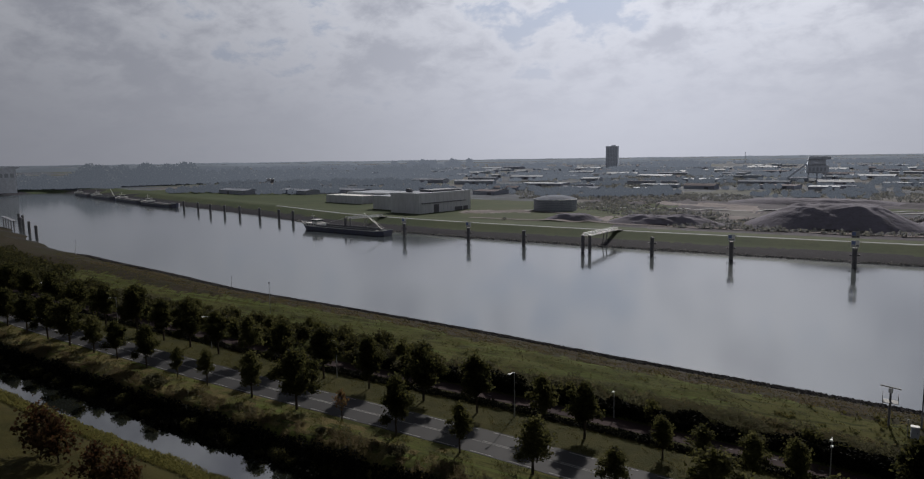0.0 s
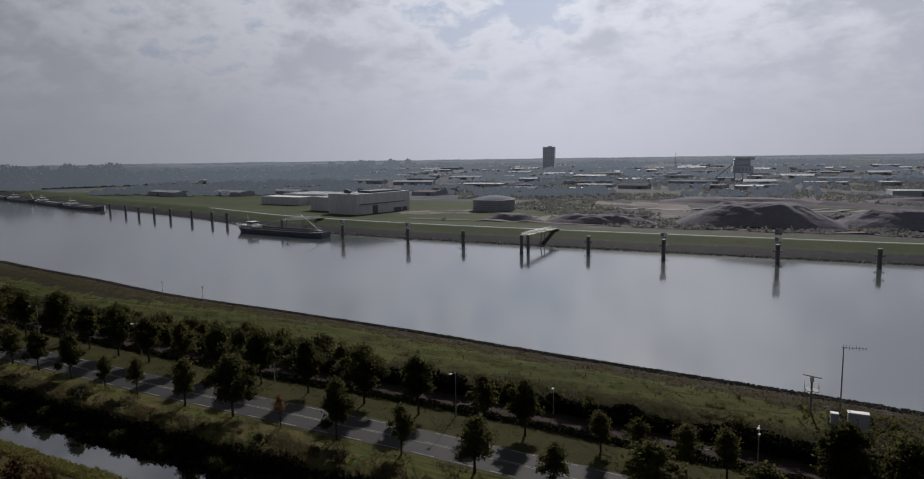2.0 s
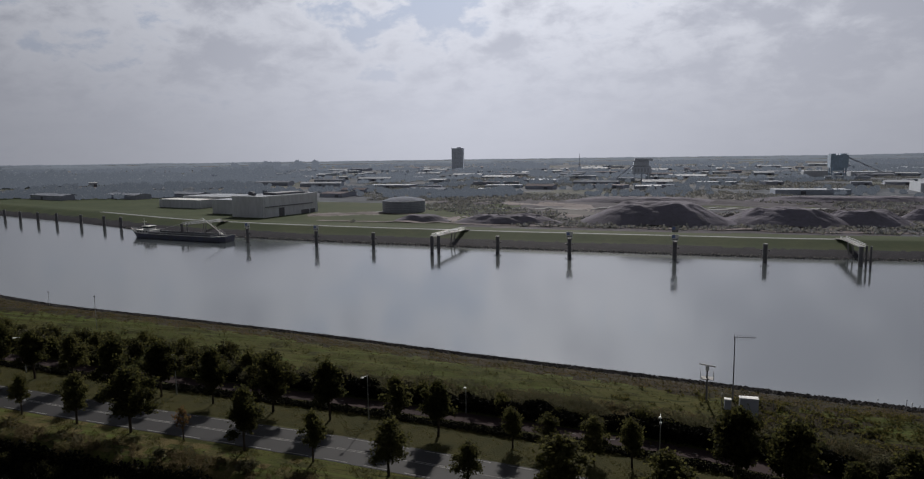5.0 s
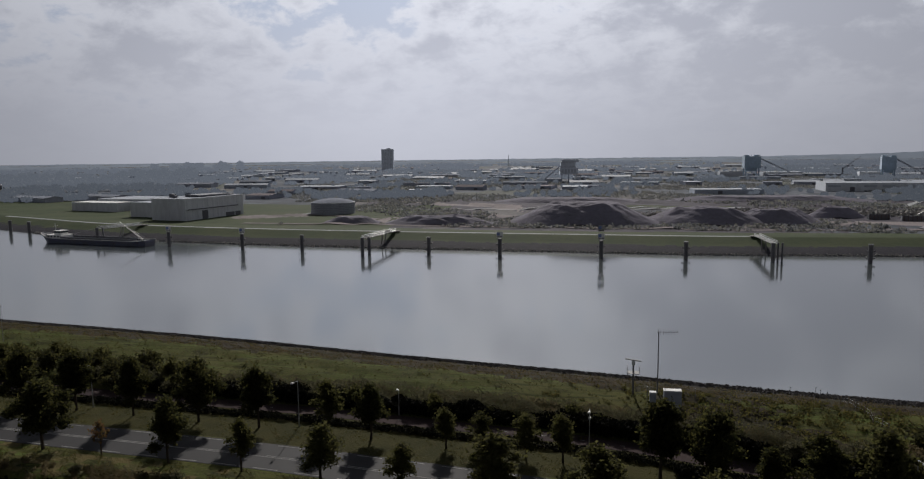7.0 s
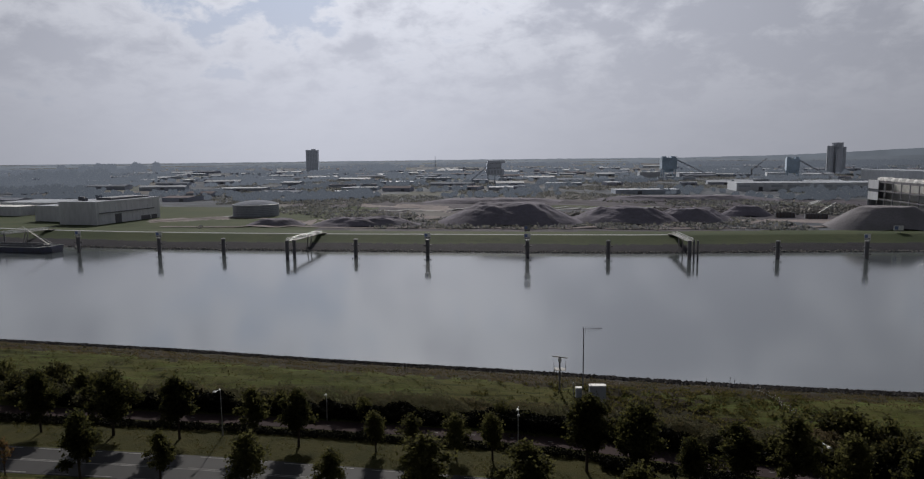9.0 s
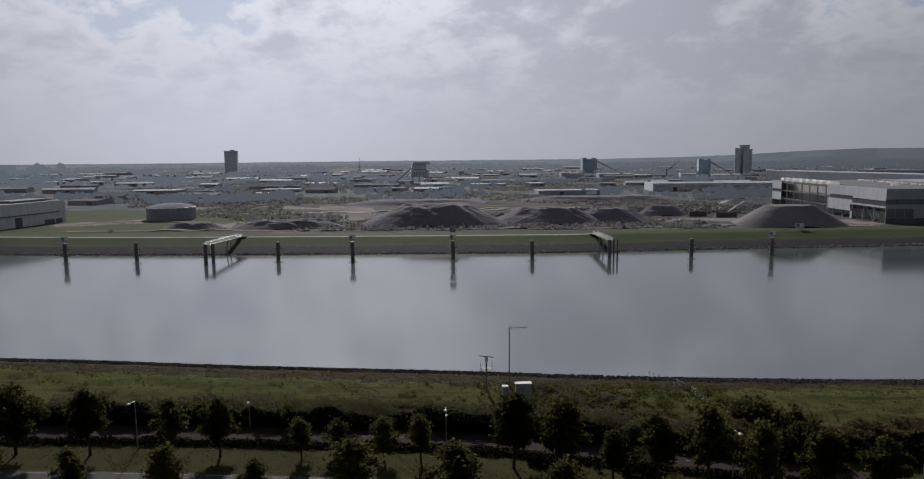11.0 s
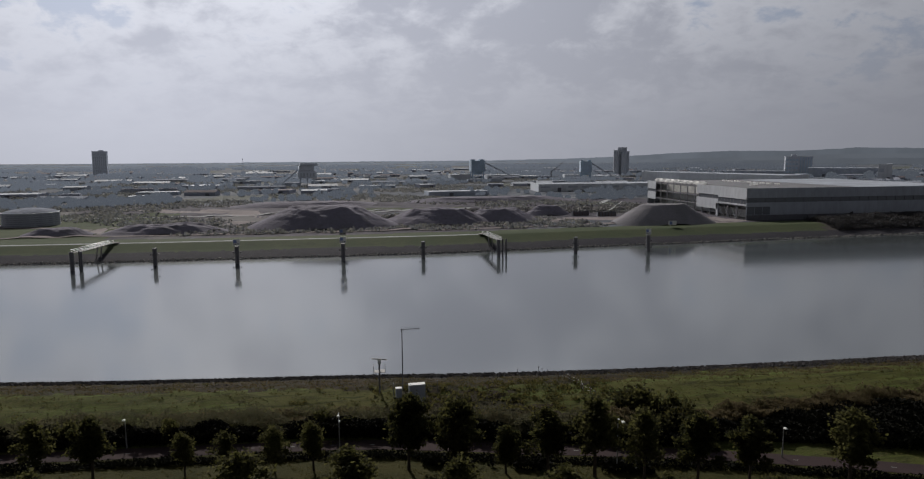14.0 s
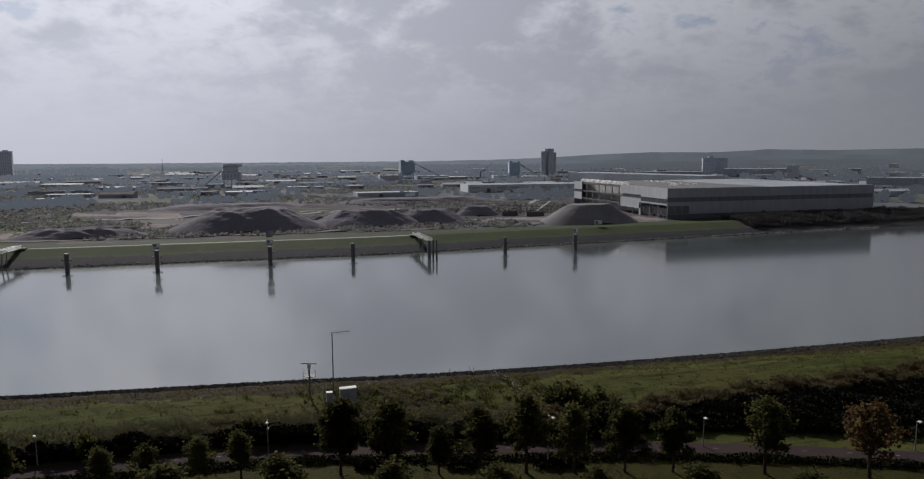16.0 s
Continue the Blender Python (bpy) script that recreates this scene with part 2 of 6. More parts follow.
PONDW = water_material("pond_water", (0.012, 0.014, 0.012), 0.04, 2.3, 0.015, 0.03)
BARK = surface("bark", (0.060, 0.047, 0.036), (0.038, 0.031, 0.025), 1.5, 12.0, bump=0.7, stretch=(1, 1, 0.25))
LEAF_DARK = foliage("leaf_dark_green", (0.011, 0.012, 0.005), (0.020, 0.020, 0.008), 4.8, 0.43)
LEAF_BROWN = foliage("leaf_brown_scrub", (0.054, 0.050, 0.053), (0.042, 0.041, 0.042), 1.2, 0.35)
LEAF_OLIVE = foliage("leaf_olive", (0.030, 0.029, 0.012), (0.020, 0.021, 0.008), 4.0, 0.45)
LEAF_RED = foliage("leaf_rust", (0.062, 0.034, 0.018), (0.048, 0.038, 0.018), 2.3, 0.5)
LEAF_RUST = foliage("leaf_deep_rust", (0.044, 0.021, 0.011), (0.030, 0.022, 0.011), 1.8, 0.4)
LEAF_GREY = foliage("leaf_grey_willow", (0.058, 0.055, 0.036), (0.042, 0.042, 0.026), 1.9, 0.5)
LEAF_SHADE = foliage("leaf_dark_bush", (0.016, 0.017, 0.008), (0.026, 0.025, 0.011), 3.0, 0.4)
BANK_DIRT = surface("overgrown_bank", (0.075, 0.068, 0.064), (0.055, 0.052, 0.046), 0.1, 1.0, c=(0.095, 0.086, 0.08), bump=0.6, dist=0.3)
# Growth in shade: the darkness is put into the leaf colour.
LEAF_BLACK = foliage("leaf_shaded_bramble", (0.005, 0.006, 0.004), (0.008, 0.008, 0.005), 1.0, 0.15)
# Far leaves: haze is put into the colour, paler and bluer than foliage.
LEAF_FAR = foliage("leaf_far_hazy", (0.135, 0.142, 0.150), (0.155, 0.160, 0.165), 1.2, 0.45)
LEAF_HAZE = hazy_leaves("leaf_haze_glow", (0.064, 0.073, 0.090))
LEAF_MIST = hazy_leaves("leaf_mist_glow", (0.047, 0.054, 0.067))
LEAF_PALE = hazy_leaves("leaf_far_haze_glow", (0.074, 0.084, 0.104))
REED = foliage("dry_reed", (0.079, 0.063, 0.039), (0.060, 0.051, 0.030), 1.8, 0.5)
EDGE = foliage("tall_edge_grass", (0.078, 0.077, 0.027), (0.092, 0.084, 0.031), 1.7, 0.5)
BLADE = foliage("grass_blade", (0.042, 0.042, 0.015), (0.055, 0.050, 0.020), 1.9, 0.5)
STONE = surface("bank_stone", (0.085, 0.080, 0.080), (0.030, 0.028, 0.029), 1.6, 7.0, bump=0.5, dist=0.05)
STEEL_DARK = surface("tarred_steel", (0.100, 0.105, 0.123), (0.129, 0.126, 0.134), 0.7, 5.0, rough=0.6, c=(0.162, 0.145, 0.141), bump=0.2, spec=0.3)
GALV = surface("galvanised_steel", (0.42, 0.43, 0.44), (0.33, 0.34, 0.35), 1.5, 12.0, rough=0.45, metal=0.6, bump=0.05, dist=0.01, spec=0.3)
WHITE = surface("white_paint", (0.78, 0.78, 0.76), (0.66, 0.66, 0.65), 0.4, 4.0, rough=0.5, bump=0.05, dist=0.01, spec=0.3)
BLUE = surface("blue_sign_paint", (0.17, 0.23, 0.42), (0.14, 0.19, 0.36), 1.0, 6.0, rough=0.5, bump=0.03, spec=0.3)
BLACK = surface("black_paint", (0.025, 0.025, 0.027), (0.035, 0.034, 0.034), 1.0, 8.0, rough=0.5, bump=0.05, spec=0.3)
HULL = surface("hull_paint", (0.105, 0.122, 0.195), (0.120, 0.130, 0.165), 0.3, 2.0, rough=0.5, c=(0.075, 0.050, 0.040), bump=0.1, spec=0.3)
DECK = surface("deck_paint", (0.17, 0.18, 0.20), (0.12, 0.12, 0.13), 0.4, 2.0, rough=0.6, bump=0.1, spec=0.3)
CLAD_GREY = surface("grey_cladding", (0.376, 0.400, 0.451), (0.346, 0.370, 0.416), 0.03, 0.4, rough=0.55, bump=0.1, stretch=(1, 1, 0.3), spec=0.3)
CLAD_PALE = surface("pale_cladding", (0.654, 0.671, 0.697), (0.595, 0.608, 0.633), 0.03, 0.4, rough=0.55, bump=0.1, stretch=(1, 1, 0.3), spec=0.3)
# TOWER_GREY to SHED_WALL: haze is put into the colour, paler and bluer.
TOWER_GREY = surface("hazy_concrete", (0.74, 0.77, 0.83), (0.68, 0.71, 0.77), 0.03, 0.3, rough=0.8, bump=0.1, spec=0.1)
WINDOW_FAR = surface("hazy_window", (0.46, 0.49, 0.54), (0.40, 0.43, 0.47), 0.2, 1.0, rough=0.5, bump=0.0, spec=0.2)
PLANT_DARK = haze_sheen(surface("hazy_plant_sheet", (0.438, 0.542, 0.647), (0.353, 0.439, 0.525), 0.05, 0.4, rough=0.7, bump=0.1, spec=0.1), 0.4)
SILO_GREY = haze_sheen(surface("silo_concrete", (0.554, 0.581, 0.634), (0.475, 0.495, 0.541), 0.05, 0.4, rough=0.8, bump=0.1, spec=0.1, stretch=(1, 1, 0.3)), 0.4)
SHED_ROOF = surface("hazy_roof_sheet", (0.275, 0.297, 0.351), (0.201, 0.218, 0.257), 0.05, 0.4, rough=0.9, bump=0.1, spec=0.02)
SHED_WALL = surface("hazy_wall_sheet", (0.479, 0.518, 0.590), (0.386, 0.420, 0.484), 0.05, 0.4, rough=0.9, bump=0.1, spec=0.02)
CLAD_DARK = surface("dark_cladding", (0.115, 0.115, 0.13), (0.145, 0.145, 0.16), 0.05, 0.5, rough=0.6, bump=0.1, spec=0.3)
ROOF_GREY = surface("roof_membrane", (0.110, 0.110, 0.120), (0.085, 0.085, 0.095), 0.03, 0.4, c=(0.19, 0.19, 0.20), rough=0.6, bump=0.1, spec=0.3)
# Far roofs and brick carry a bluish haze tint in their colour.
ROOF_PALE = surface("pale_roof", (0.386, 0.420, 0.482), (0.294, 0.320, 0.370), 0.03, 0.4, rough=0.7, bump=0.1, spec=0.1)
ROOF_RED = surface("hazy_tiles", (0.190, 0.165, 0.178), (0.162, 0.145, 0.161), 0.05, 0.6, bump=0.2)
BRICK = surface("hazy_brick", (0.408, 0.420, 0.495), (0.342, 0.355, 0.418), 0.05, 0.8, bump=0.2)
PANE = Nodes("pale_window_glass").done((0.15, 0.16, 0.18), 0.15, 0, 0.5)
GLASS = Nodes("window_glass").done((0.035, 0.040, 0.046), 0.12, 0, 0.6)
RUST = surface("rusty_steel", (0.13, 0.075, 0.05), (0.09, 0.06, 0.045), 0.6, 4.0, rough=0.7, bump=0.2, spec=0.3)
GRAVEL = surface("grey_gravel", (0.252, 0.244, 0.265), (0.210, 0.204, 0.220), 0.06, 1.2, bump=0.6, dist=0.2)
TIMBER = surface("weathered_timber", (0.19, 0.155, 0.12), (0.12, 0.10, 0.08), 1.0, 9.0, bump=0.4, stretch=(1, 1, 0.2))

# Sheen in place of haze on far buildings and scrub.
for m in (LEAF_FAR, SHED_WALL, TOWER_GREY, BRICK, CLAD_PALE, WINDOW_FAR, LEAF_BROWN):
    haze_sheen(m, 0.4)
haze_sheen(TOWER_GREY, 1.0)
# A weaker sheen of the same kind lifts dark cladding, piles and hulls.
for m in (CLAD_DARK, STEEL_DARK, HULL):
    haze_sheen(m, 0.25)

# ---- building tools ----


class Shape:
    """Collects vertices and faces of one mesh."""

    def __init__(self):
        self.v, self.f = [], []

    def add(self, vs, fs):
        o = len(self.v)
        self.v += [tuple(p) for p in vs]
        self.f += [tuple(i + o for i in q) for q in fs]
        return self

    def box(self, x, y, z, sx, sy, sz, turn=0.0, bevel=0.0):
        """A box by the centre of its foot, its size and its turn about z; bevel chamfers its upper rim."""
        c, s = math.cos(turn), math.sin(turn)
        ring = lambda hx, hy, zz: [(x + a * c - b * s, y + a * s + b * c, zz) for a, b in ((-hx, -hy), (hx, -hy), (hx, hy), (-hx, hy))]
        hx, hy = sx / 2, sy / 2
        rings = [ring(hx, hy, z), ring(hx, hy, z + sz - bevel)]
        if bevel:
            rings.append(ring(hx - bevel, hy - bevel, z + sz))
        vs, fs = sum(rings, []), [(3, 2, 1, 0)]
        for k in range(len(rings) - 1):
            fs += [(4 * k + i, 4 * k + (i + 1) % 4, 4 * k + 4 + (i + 1) % 4, 4 * k + 4 + i) for i in range(4)]
        k = 4 * (len(rings) - 1)
        fs.append((k, k + 1, k + 2, k + 3))
        return self.add(vs, fs)

    def rod(self, p, q, r0, r1=None, n=8):
        """A tapered rod from p to q."""
        r1 = r0 if r1 is None else r1
        p, q = Vector(p), Vector(q)
        d = (q - p).normalized()
        a = d.orthogonal().normalized()
        b = d.cross(a)
        vs = []
        for o, r in ((p, r0), (q, r1)):
            vs += [o + (a * math.cos(2 * math.pi * i / n) + b * math.sin(2 * math.pi * i / n)) * r for i in range(n)]
        fs = [(i, (i + 1) % n, n + (i + 1) % n, n + i) for i in range(n)] + [tuple(range(n))[::-1], tuple(range(n, 2 * n))]
        return self.add(vs, fs)

    def tube(self, pts, r, n=6):
        """A bent bar of even thickness through the given points, lying roughly level."""
        pts = [Vector(q) for q in pts]
        vs = []
        for i, q in enumerate(pts):
            d = (pts[min(i + 1, len(pts) - 1)] - pts[max(i - 1, 0)]).normalized()
            a = d.cross(Vector((0, 0, 1))).normalized()
            b = a.cross(d)
            vs += [q + (a * math.cos(2 * math.pi * k / n) + b * math.sin(2 * math.pi * k / n)) * r for k in range(n)]
        fs = [(i * n + k, i * n + (k + 1) % n, (i + 1) * n + (k + 1) % n, (i + 1) * n + k) for i in range(len(pts) - 1) for k in range(n)]
        return self.add(vs, fs + [tuple(range(n))[::-1], tuple(range((len(pts) - 1) * n, len(pts) * n))])

    def lathe(self, x, y, profile, n=24):
        """A turned body from (radius, z) pairs."""
        vs = [(x + r * math.cos(2 * math.pi * i / n), y + r * math.sin(2 * math.pi * i / n), z) for r, z in profile for i in range(n)]
        fs = [(k * n + i, k * n + (i + 1) % n, (k + 1) * n + (i + 1) % n, (k + 1) * n + i) for k in range(len(profile) - 1) for i in range(n)]
        fs += [tuple(range(n))[::-1], tuple(range((len(profile) - 1) * n, len(profile) * n))]
        return self.add(vs, fs)

    def mesh(self, name, *mats):
        me = bpy.data.meshes.new(name)
        me.from_pydata(self.v, [], self.f)
        for m in mats:
            me.materials.append(m)
        me.update()
        return me


def part(name, shape, material, parent, label=""):
    ob = new(name, shape.mesh(name, material) if isinstance(shape, Shape) else shape)
    ob.parent = parent
    return tagged(ob, label)


def thing(name, label, category, m=None, group="", kind=""):
    ob = new(name)
    if m is not None:
        ob.matrix_basis = m
    return tagged(ob, label, category, group, kind)


def solid(name, shape, material, label, category, m=None, group="", kind=""):
    ob = new(name, shape.mesh(name, material))
    if m is not None:
        ob.matrix_basis = m
    return tagged(ob, label, category, group, kind)


def cards(rng, centres, size, spread=1.0, up=0.0):
    """Small folded leaf clumps at the given places: vertices and faces."""
    n = len(centres)
    a = rng.normal(size=(n, 3))
    a[:, 2] = a[:, 2] * (1 - up) + up * 1.5
    a /= np.linalg.norm(a, axis=1)[:, None]
    b = np.cross(a, rng.normal(size=(n, 3)))
    b /= np.linalg.norm(b, axis=1)[:, None]
    c = np.cross(a, b)
    s = size * rng.uniform(0.6, 1.35, size=(n, 1))
    p = np.asarray(centres)
    vs = np.stack([p - a * s * 0.5, p + b * s * 0.42 * spread + c * s * 0.12, p + a * s * 0.55, p - b * s * 0.42 * spread + c * s * 0.12], 1).reshape(-1, 3)
    return vs, np.arange(4 * n).reshape(n, 4)


def cards_mesh(name, material, vs, fs):
    me = bpy.data.meshes.new(name)
    me.from_pydata(vs.tolist(), [], fs.tolist())
    me.materials.append(material)
    me.update()
    return me

# ---- plan: the canal runs along x, water level 0; the road and the quay follow these lines ----
ROAD_X, ROAD_Y = [-900, -400, -300, -165, -100, -45, 0, 28, 47, 70, 100, 140, 300], [190, 108, 92, 81.5, 78.8, 78.3, 75.5, 68.5, 64, 56, 43, 22, -90]
NEAR_X, NEAR_Y = [-1500, -1100, -700, -494, -424, -362, -314, -267, -222, -184, -173, -124, -82, -42, -2, 30, 60, 95, 135, 400, 2000], [270, 262, 240, 216, 196, 176, 167, 158.5, 152, 145, 143, 140, 136.5, 131.5, 128, 124.2, 122.3, 121.3, 121, 122, 140]
FAR_X, FAR_Y = [-1500, -1100, -966, -930, -890, -788, -644, -543, -387, -330, -300, -256, -224, -190, -150, -90, -10, 40, 90, 130, 164, 224, 350, 700, 2000], [300, 330, 424, 452, 487, 452, 413, 384, 340, 320, 310, 301, 296.5, 293, 290.5, 289, 289, 289.5, 295, 298.5, 300.5, 306, 316, 332, 362]


def smooth_line(xs, ys):
    g = np.arange(xs[0], xs[-1], 2.0)
    v = np.interp(g, xs, ys)
    k = np.hanning(17)
    v = np.convolve(np.pad(v, 8, mode="edge"), k / k.sum(), mode="valid")
    return lambda x: np.interp(x, g, v)


road_y, near_y, far_y = smooth_line(ROAD_X, ROAD_Y), smooth_line(NEAR_X, NEAR_Y), smooth_line(FAR_X, FAR_Y)


def wob(x, y, s, seed=0.0):
    """Cheap smooth noise in -1..1."""
    return (np.sin(x * s + 1.7 * np.sin(y * s * 0.83 + seed)) + np.sin(y * s * 1.27 + 2.1 * np.sin(x * s * 0.61 + seed * 1.7)) + np.sin((x + y) * s * 1.9 + seed * 3)) / 3


def ground_z(x, y):
    d, r, e = near_y(x) - y, y - road_y(x), y - far_y(x)
    near = np.interp(d, [-6, 0, 7, 16, 29, 40], [-2.5, 0, 1.5, 3.0, 2.0, 2.0])
    near = near + np.clip((d - 2) / 6, 0, 1) * np.clip((34 - d) / 6, 0, 1) * (0.16 * (wob(x, y, 0.55) + wob(x, y, 1.3, 2)) + 0.22 * wob(0.35 * x, 1.2 * y, 0.8, 5))
    near = near + np.where((r < -8) & (r > -60), np.interp(r, [-40, -29, -22.5, -20, -15.5, -13.2, -11.8], [0, -0.8, -3.0, -4.2, -4.2, -3.0, 0]), 0)
    far = np.interp(e, [-4, 0, 1.5, 5, 10, 12.5, 22, 30, 46], [-2.0, 0, 0.5, 1.3, 2.3, 2.7, 5.0, 5.0, 4.0])
    rough = np.clip((e - 44) / 20, 0, 1) * np.clip((640 - y) / 120, 0, 1) * np.clip((x + 190) / 40, 0, 1) * np.clip((260 - x) / 60, 0, 1)
    lumps = np.maximum(0, wob(x, y, 0.045, 1) * 1.2 + wob(x, y, 0.11, 4) * 1.0 + wob(x, y, 0.27, 6) * 0.5)
    quiet = np.clip((np.abs(y - (384 + 0.06 * (x - 100))) - 6) / 10, 0, 1)
    far = far + rough * lumps * 1.0 * quiet
    return np.where(d > -20, near, np.where(e > -20, far, -2.5))


xs = np.unique(np.concatenate([-np.geomspace(700, 6000, 26), np.arange(-700, -250, 6), np.arange(-250, 130, 1.6), np.arange(130, 500, 5), np.geomspace(500, 6000, 28)]))
ys = np.unique(np.concatenate([np.linspace(-1500, 20, 14), np.arange(20, 145, 1.25), np.arange(145, 275, 15), np.arange(275, 330, 1.4), np.arange(330, 540, 3.5), np.geomspace(540, 6000, 46)]))
gx, gy = np.meshgrid(xs, ys)
gz = ground_z(gx, gy)
nx, ny = len(xs), len(ys)
idx = np.arange(nx * ny).reshape(ny, nx)
quads = np.stack([idx[:-1, :-1], idx[:-1, 1:], idx[1:, 1:], idx[1:, :-1]], -1).reshape(-1, 4)
ground_mesh = bpy.data.meshes.new("ground")
ground_mesh.from_pydata(np.stack([gx, gy, gz], -1).reshape(-1, 3).tolist(), [], quads.tolist())
cx, cy = (gx[:-1, :-1] + gx[1:, 1:]) / 2, (gy[:-1, :-1] + gy[1:, 1:]) / 2
rs = np.random.RandomState(3)
jit = rs.uniform(-1, 1, cx.shape)
d, e = near_y(cx) - cy + 1.6 * wob(cx, cy, 0.2) + 1.2 * jit, cy - far_y(cx)
patch = wob(cx, cy, 0.03, 5) + 0.5 * wob(cx, cy, 0.09, 2) + 0.25 * jit
zone = np.zeros(cx.shape, int)
zone[(d < np.interp(cx, [-330, -220, -170, -80, 35, 60], [30, 22, 17.5, 14, 15, 10]) + 2 * wob(cx, cy, 0.06, 3) + 2.5 * jit) & (d > -20)] = 1
zone[(near_y(cx) - cy < np.interp(cx, [-60, 30, 100], [5.0, 6.0, 8.0])) & (d > -25)] = 2
zone[(cx > 6) & (cx < 37) & (cy > 88) & (cy < 112) & (patch > -0.1)] = 1
pr = cy - road_y(cx)
# The ditch bank's shade is put in as the darker dry-grass colour.
zone[(pr < -12.6) & (pr > -15.5)] = 1
zone[(pr < -24.5 + 0.6 * jit) & (pr > -200)] = 10
zone[(pr < -4.2) & (pr > -12.8) & (patch + 0.5 * jit > -0.35)] = 11
zone[(pr > 3.5) & (pr < 14.8)] = 12
far_side = e > -20
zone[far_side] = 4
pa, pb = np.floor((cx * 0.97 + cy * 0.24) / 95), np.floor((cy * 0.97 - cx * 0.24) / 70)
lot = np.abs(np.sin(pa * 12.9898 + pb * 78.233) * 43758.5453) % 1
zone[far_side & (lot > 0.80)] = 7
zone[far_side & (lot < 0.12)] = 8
zone[far_side & (e < 540) & (cx > -200) & (cx < 420) & (cy < 560) & (patch > -0.45)] = 3
zone[far_side & (cx < -120) & (cy < 470 - 0.1 * cx) & (cx > -760) & (cy < 620)] = 5
zone[far_side & (e < 46)] = 5
zone[far_side & (e < 42) & (cx > 236 + 0.4 * e) & (cx < 700)] = 13
zone[far_side & (e < 10.5 + 0.8 * wob(cx, cy, 0.05, 2) + 0.4 * jit)] = 9


def near_track(pts, w):
    m = np.zeros(cx.shape, bool)
    for (ax, ay), (bx, by) in zip(pts, pts[1:]):
        ux, uy = bx - ax, by - ay
        t = np.clip(((cx - ax) * ux + (cy - ay) * uy) / (ux * ux + uy * uy), 0, 1)
        m |= np.hypot(cx - ax - t * ux, cy - ay - t * uy) < w * (1 + 0.35 * wob(cx, cy, 0.13, 3) + 0.2 * jit)
    return m & far_side & (e > 34)


zone[near_track([(58, 374), (130, 386), (205, 372)], 15) & (patch > -0.7)] = 6
zone[near_track([(-135, 372), (-70, 395), (-80, 490), (-150, 505)], 11) & (patch > -0.35)] = 6
zone[near_track([(-232, 388), (-205, 405)], 11)] = 6
zone[far_side & (cx > -30) & (cx < 75) & (cy > 478) & (cy < 500)] = 5
ground_mesh.polygons.foreach_set("material_index", zone.ravel().astype(np.int32))
ground_mesh.polygons.foreach_set("use_smooth", np.ones(zone.size, bool))
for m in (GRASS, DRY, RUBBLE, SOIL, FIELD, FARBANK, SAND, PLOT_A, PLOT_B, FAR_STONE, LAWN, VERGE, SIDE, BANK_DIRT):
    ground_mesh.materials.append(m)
ground_mesh.update()
tagged(new("ground", ground_mesh), "grassy canal banks, bare building land and flat fields", "ground", kind="structure")


def strip(name, xs_, lo, hi, z, material, label, category="", thick=0.0, kind="structure"):
    """A band between two lines, each a function of x, on a level z (a number or a function of x and y)."""
    s = Shape()
    zz = z if callable(z) else (lambda x, y: z)
    for x in xs_:
        a, b = float(lo(x)), float(hi(x))
        s.v += [(x, a, zz(x, a)), (x, b, zz(x, b))]
        if thick:
            s.v += [(x, a, zz(x, a) - thick), (x, b, zz(x, b) - thick)]
    k = 4 if thick else 2
    for i in range(len(xs_) - 1):
        o, p = i * k, (i + 1) * k
        s.f.append((o, p, p + 1, o + 1))
        if thick:
            s.f += [(o + 2, p + 2, p, o), (o + 1, p + 1, p + 3, o + 3)]
    return solid(name, s, material, label, category, kind=kind)


lin = lambda a, b, n: np.linspace(a, b, n).tolist()
strip("water", lin(-1500, 2000, 500), lambda x: near_y(x) - 6, lambda x: far_y(x) + 6, 0.0, WATER, "calm grey canal water with faint ripples", "water")
strip("pond_water", lin(-420, 60, 160), lambda x: road_y(x) - 25, lambda x: road_y(x) - 12.4, -1.0, PONDW, "dark still water of a roadside ditch", "water")
road = strip("road", lin(-900, 200, 420), lambda x: road_y(x) - 3.75, lambda x: road_y(x) + 3.75, 2.03, ASPHALT, "two-lane grey asphalt road with worn white lines", "road", 0.12)
strip("bike_path", lin(-900, 200, 420), lambda x: road_y(x) + 14.6, lambda x: road_y(x) + 17.9, 2.03, RED_ASPHALT, "reddish asphalt cycle path with dashed centre line", "path", 0.12)
strip("quay_path", lin(-398, 57, 230), lambda x: far_y(x) + 22.6, lambda x: far_y(x) + 25.4, 5.03, PATHC, "pale concrete service road on the far bank", "path", 0.12)


def stroke(x0, x1, off, w, z=2.035):
    """A painted dash along the road."""
    s = Shape()
    n = max(2, int((x1 - x0) / 2) + 1)
    for x in np.linspace(x0, x1, n):
        y = float(road_y(x)) + off
        s.v += [(x, y - w / 2, z), (x, y + w / 2, z)]
    s.f = [(2 * i, 2 * i + 2, 2 * i + 3, 2 * i + 1) for i in range(n - 1)]
    return s


for x0 in np.arange(-250, 60, 12.0):
    for off in (-0.17, 0.17):
        part("lane_line", stroke(x0, x0 + 9.0 if off > 0 else x0 + 11.9, off, 0.12), PAINT, road)
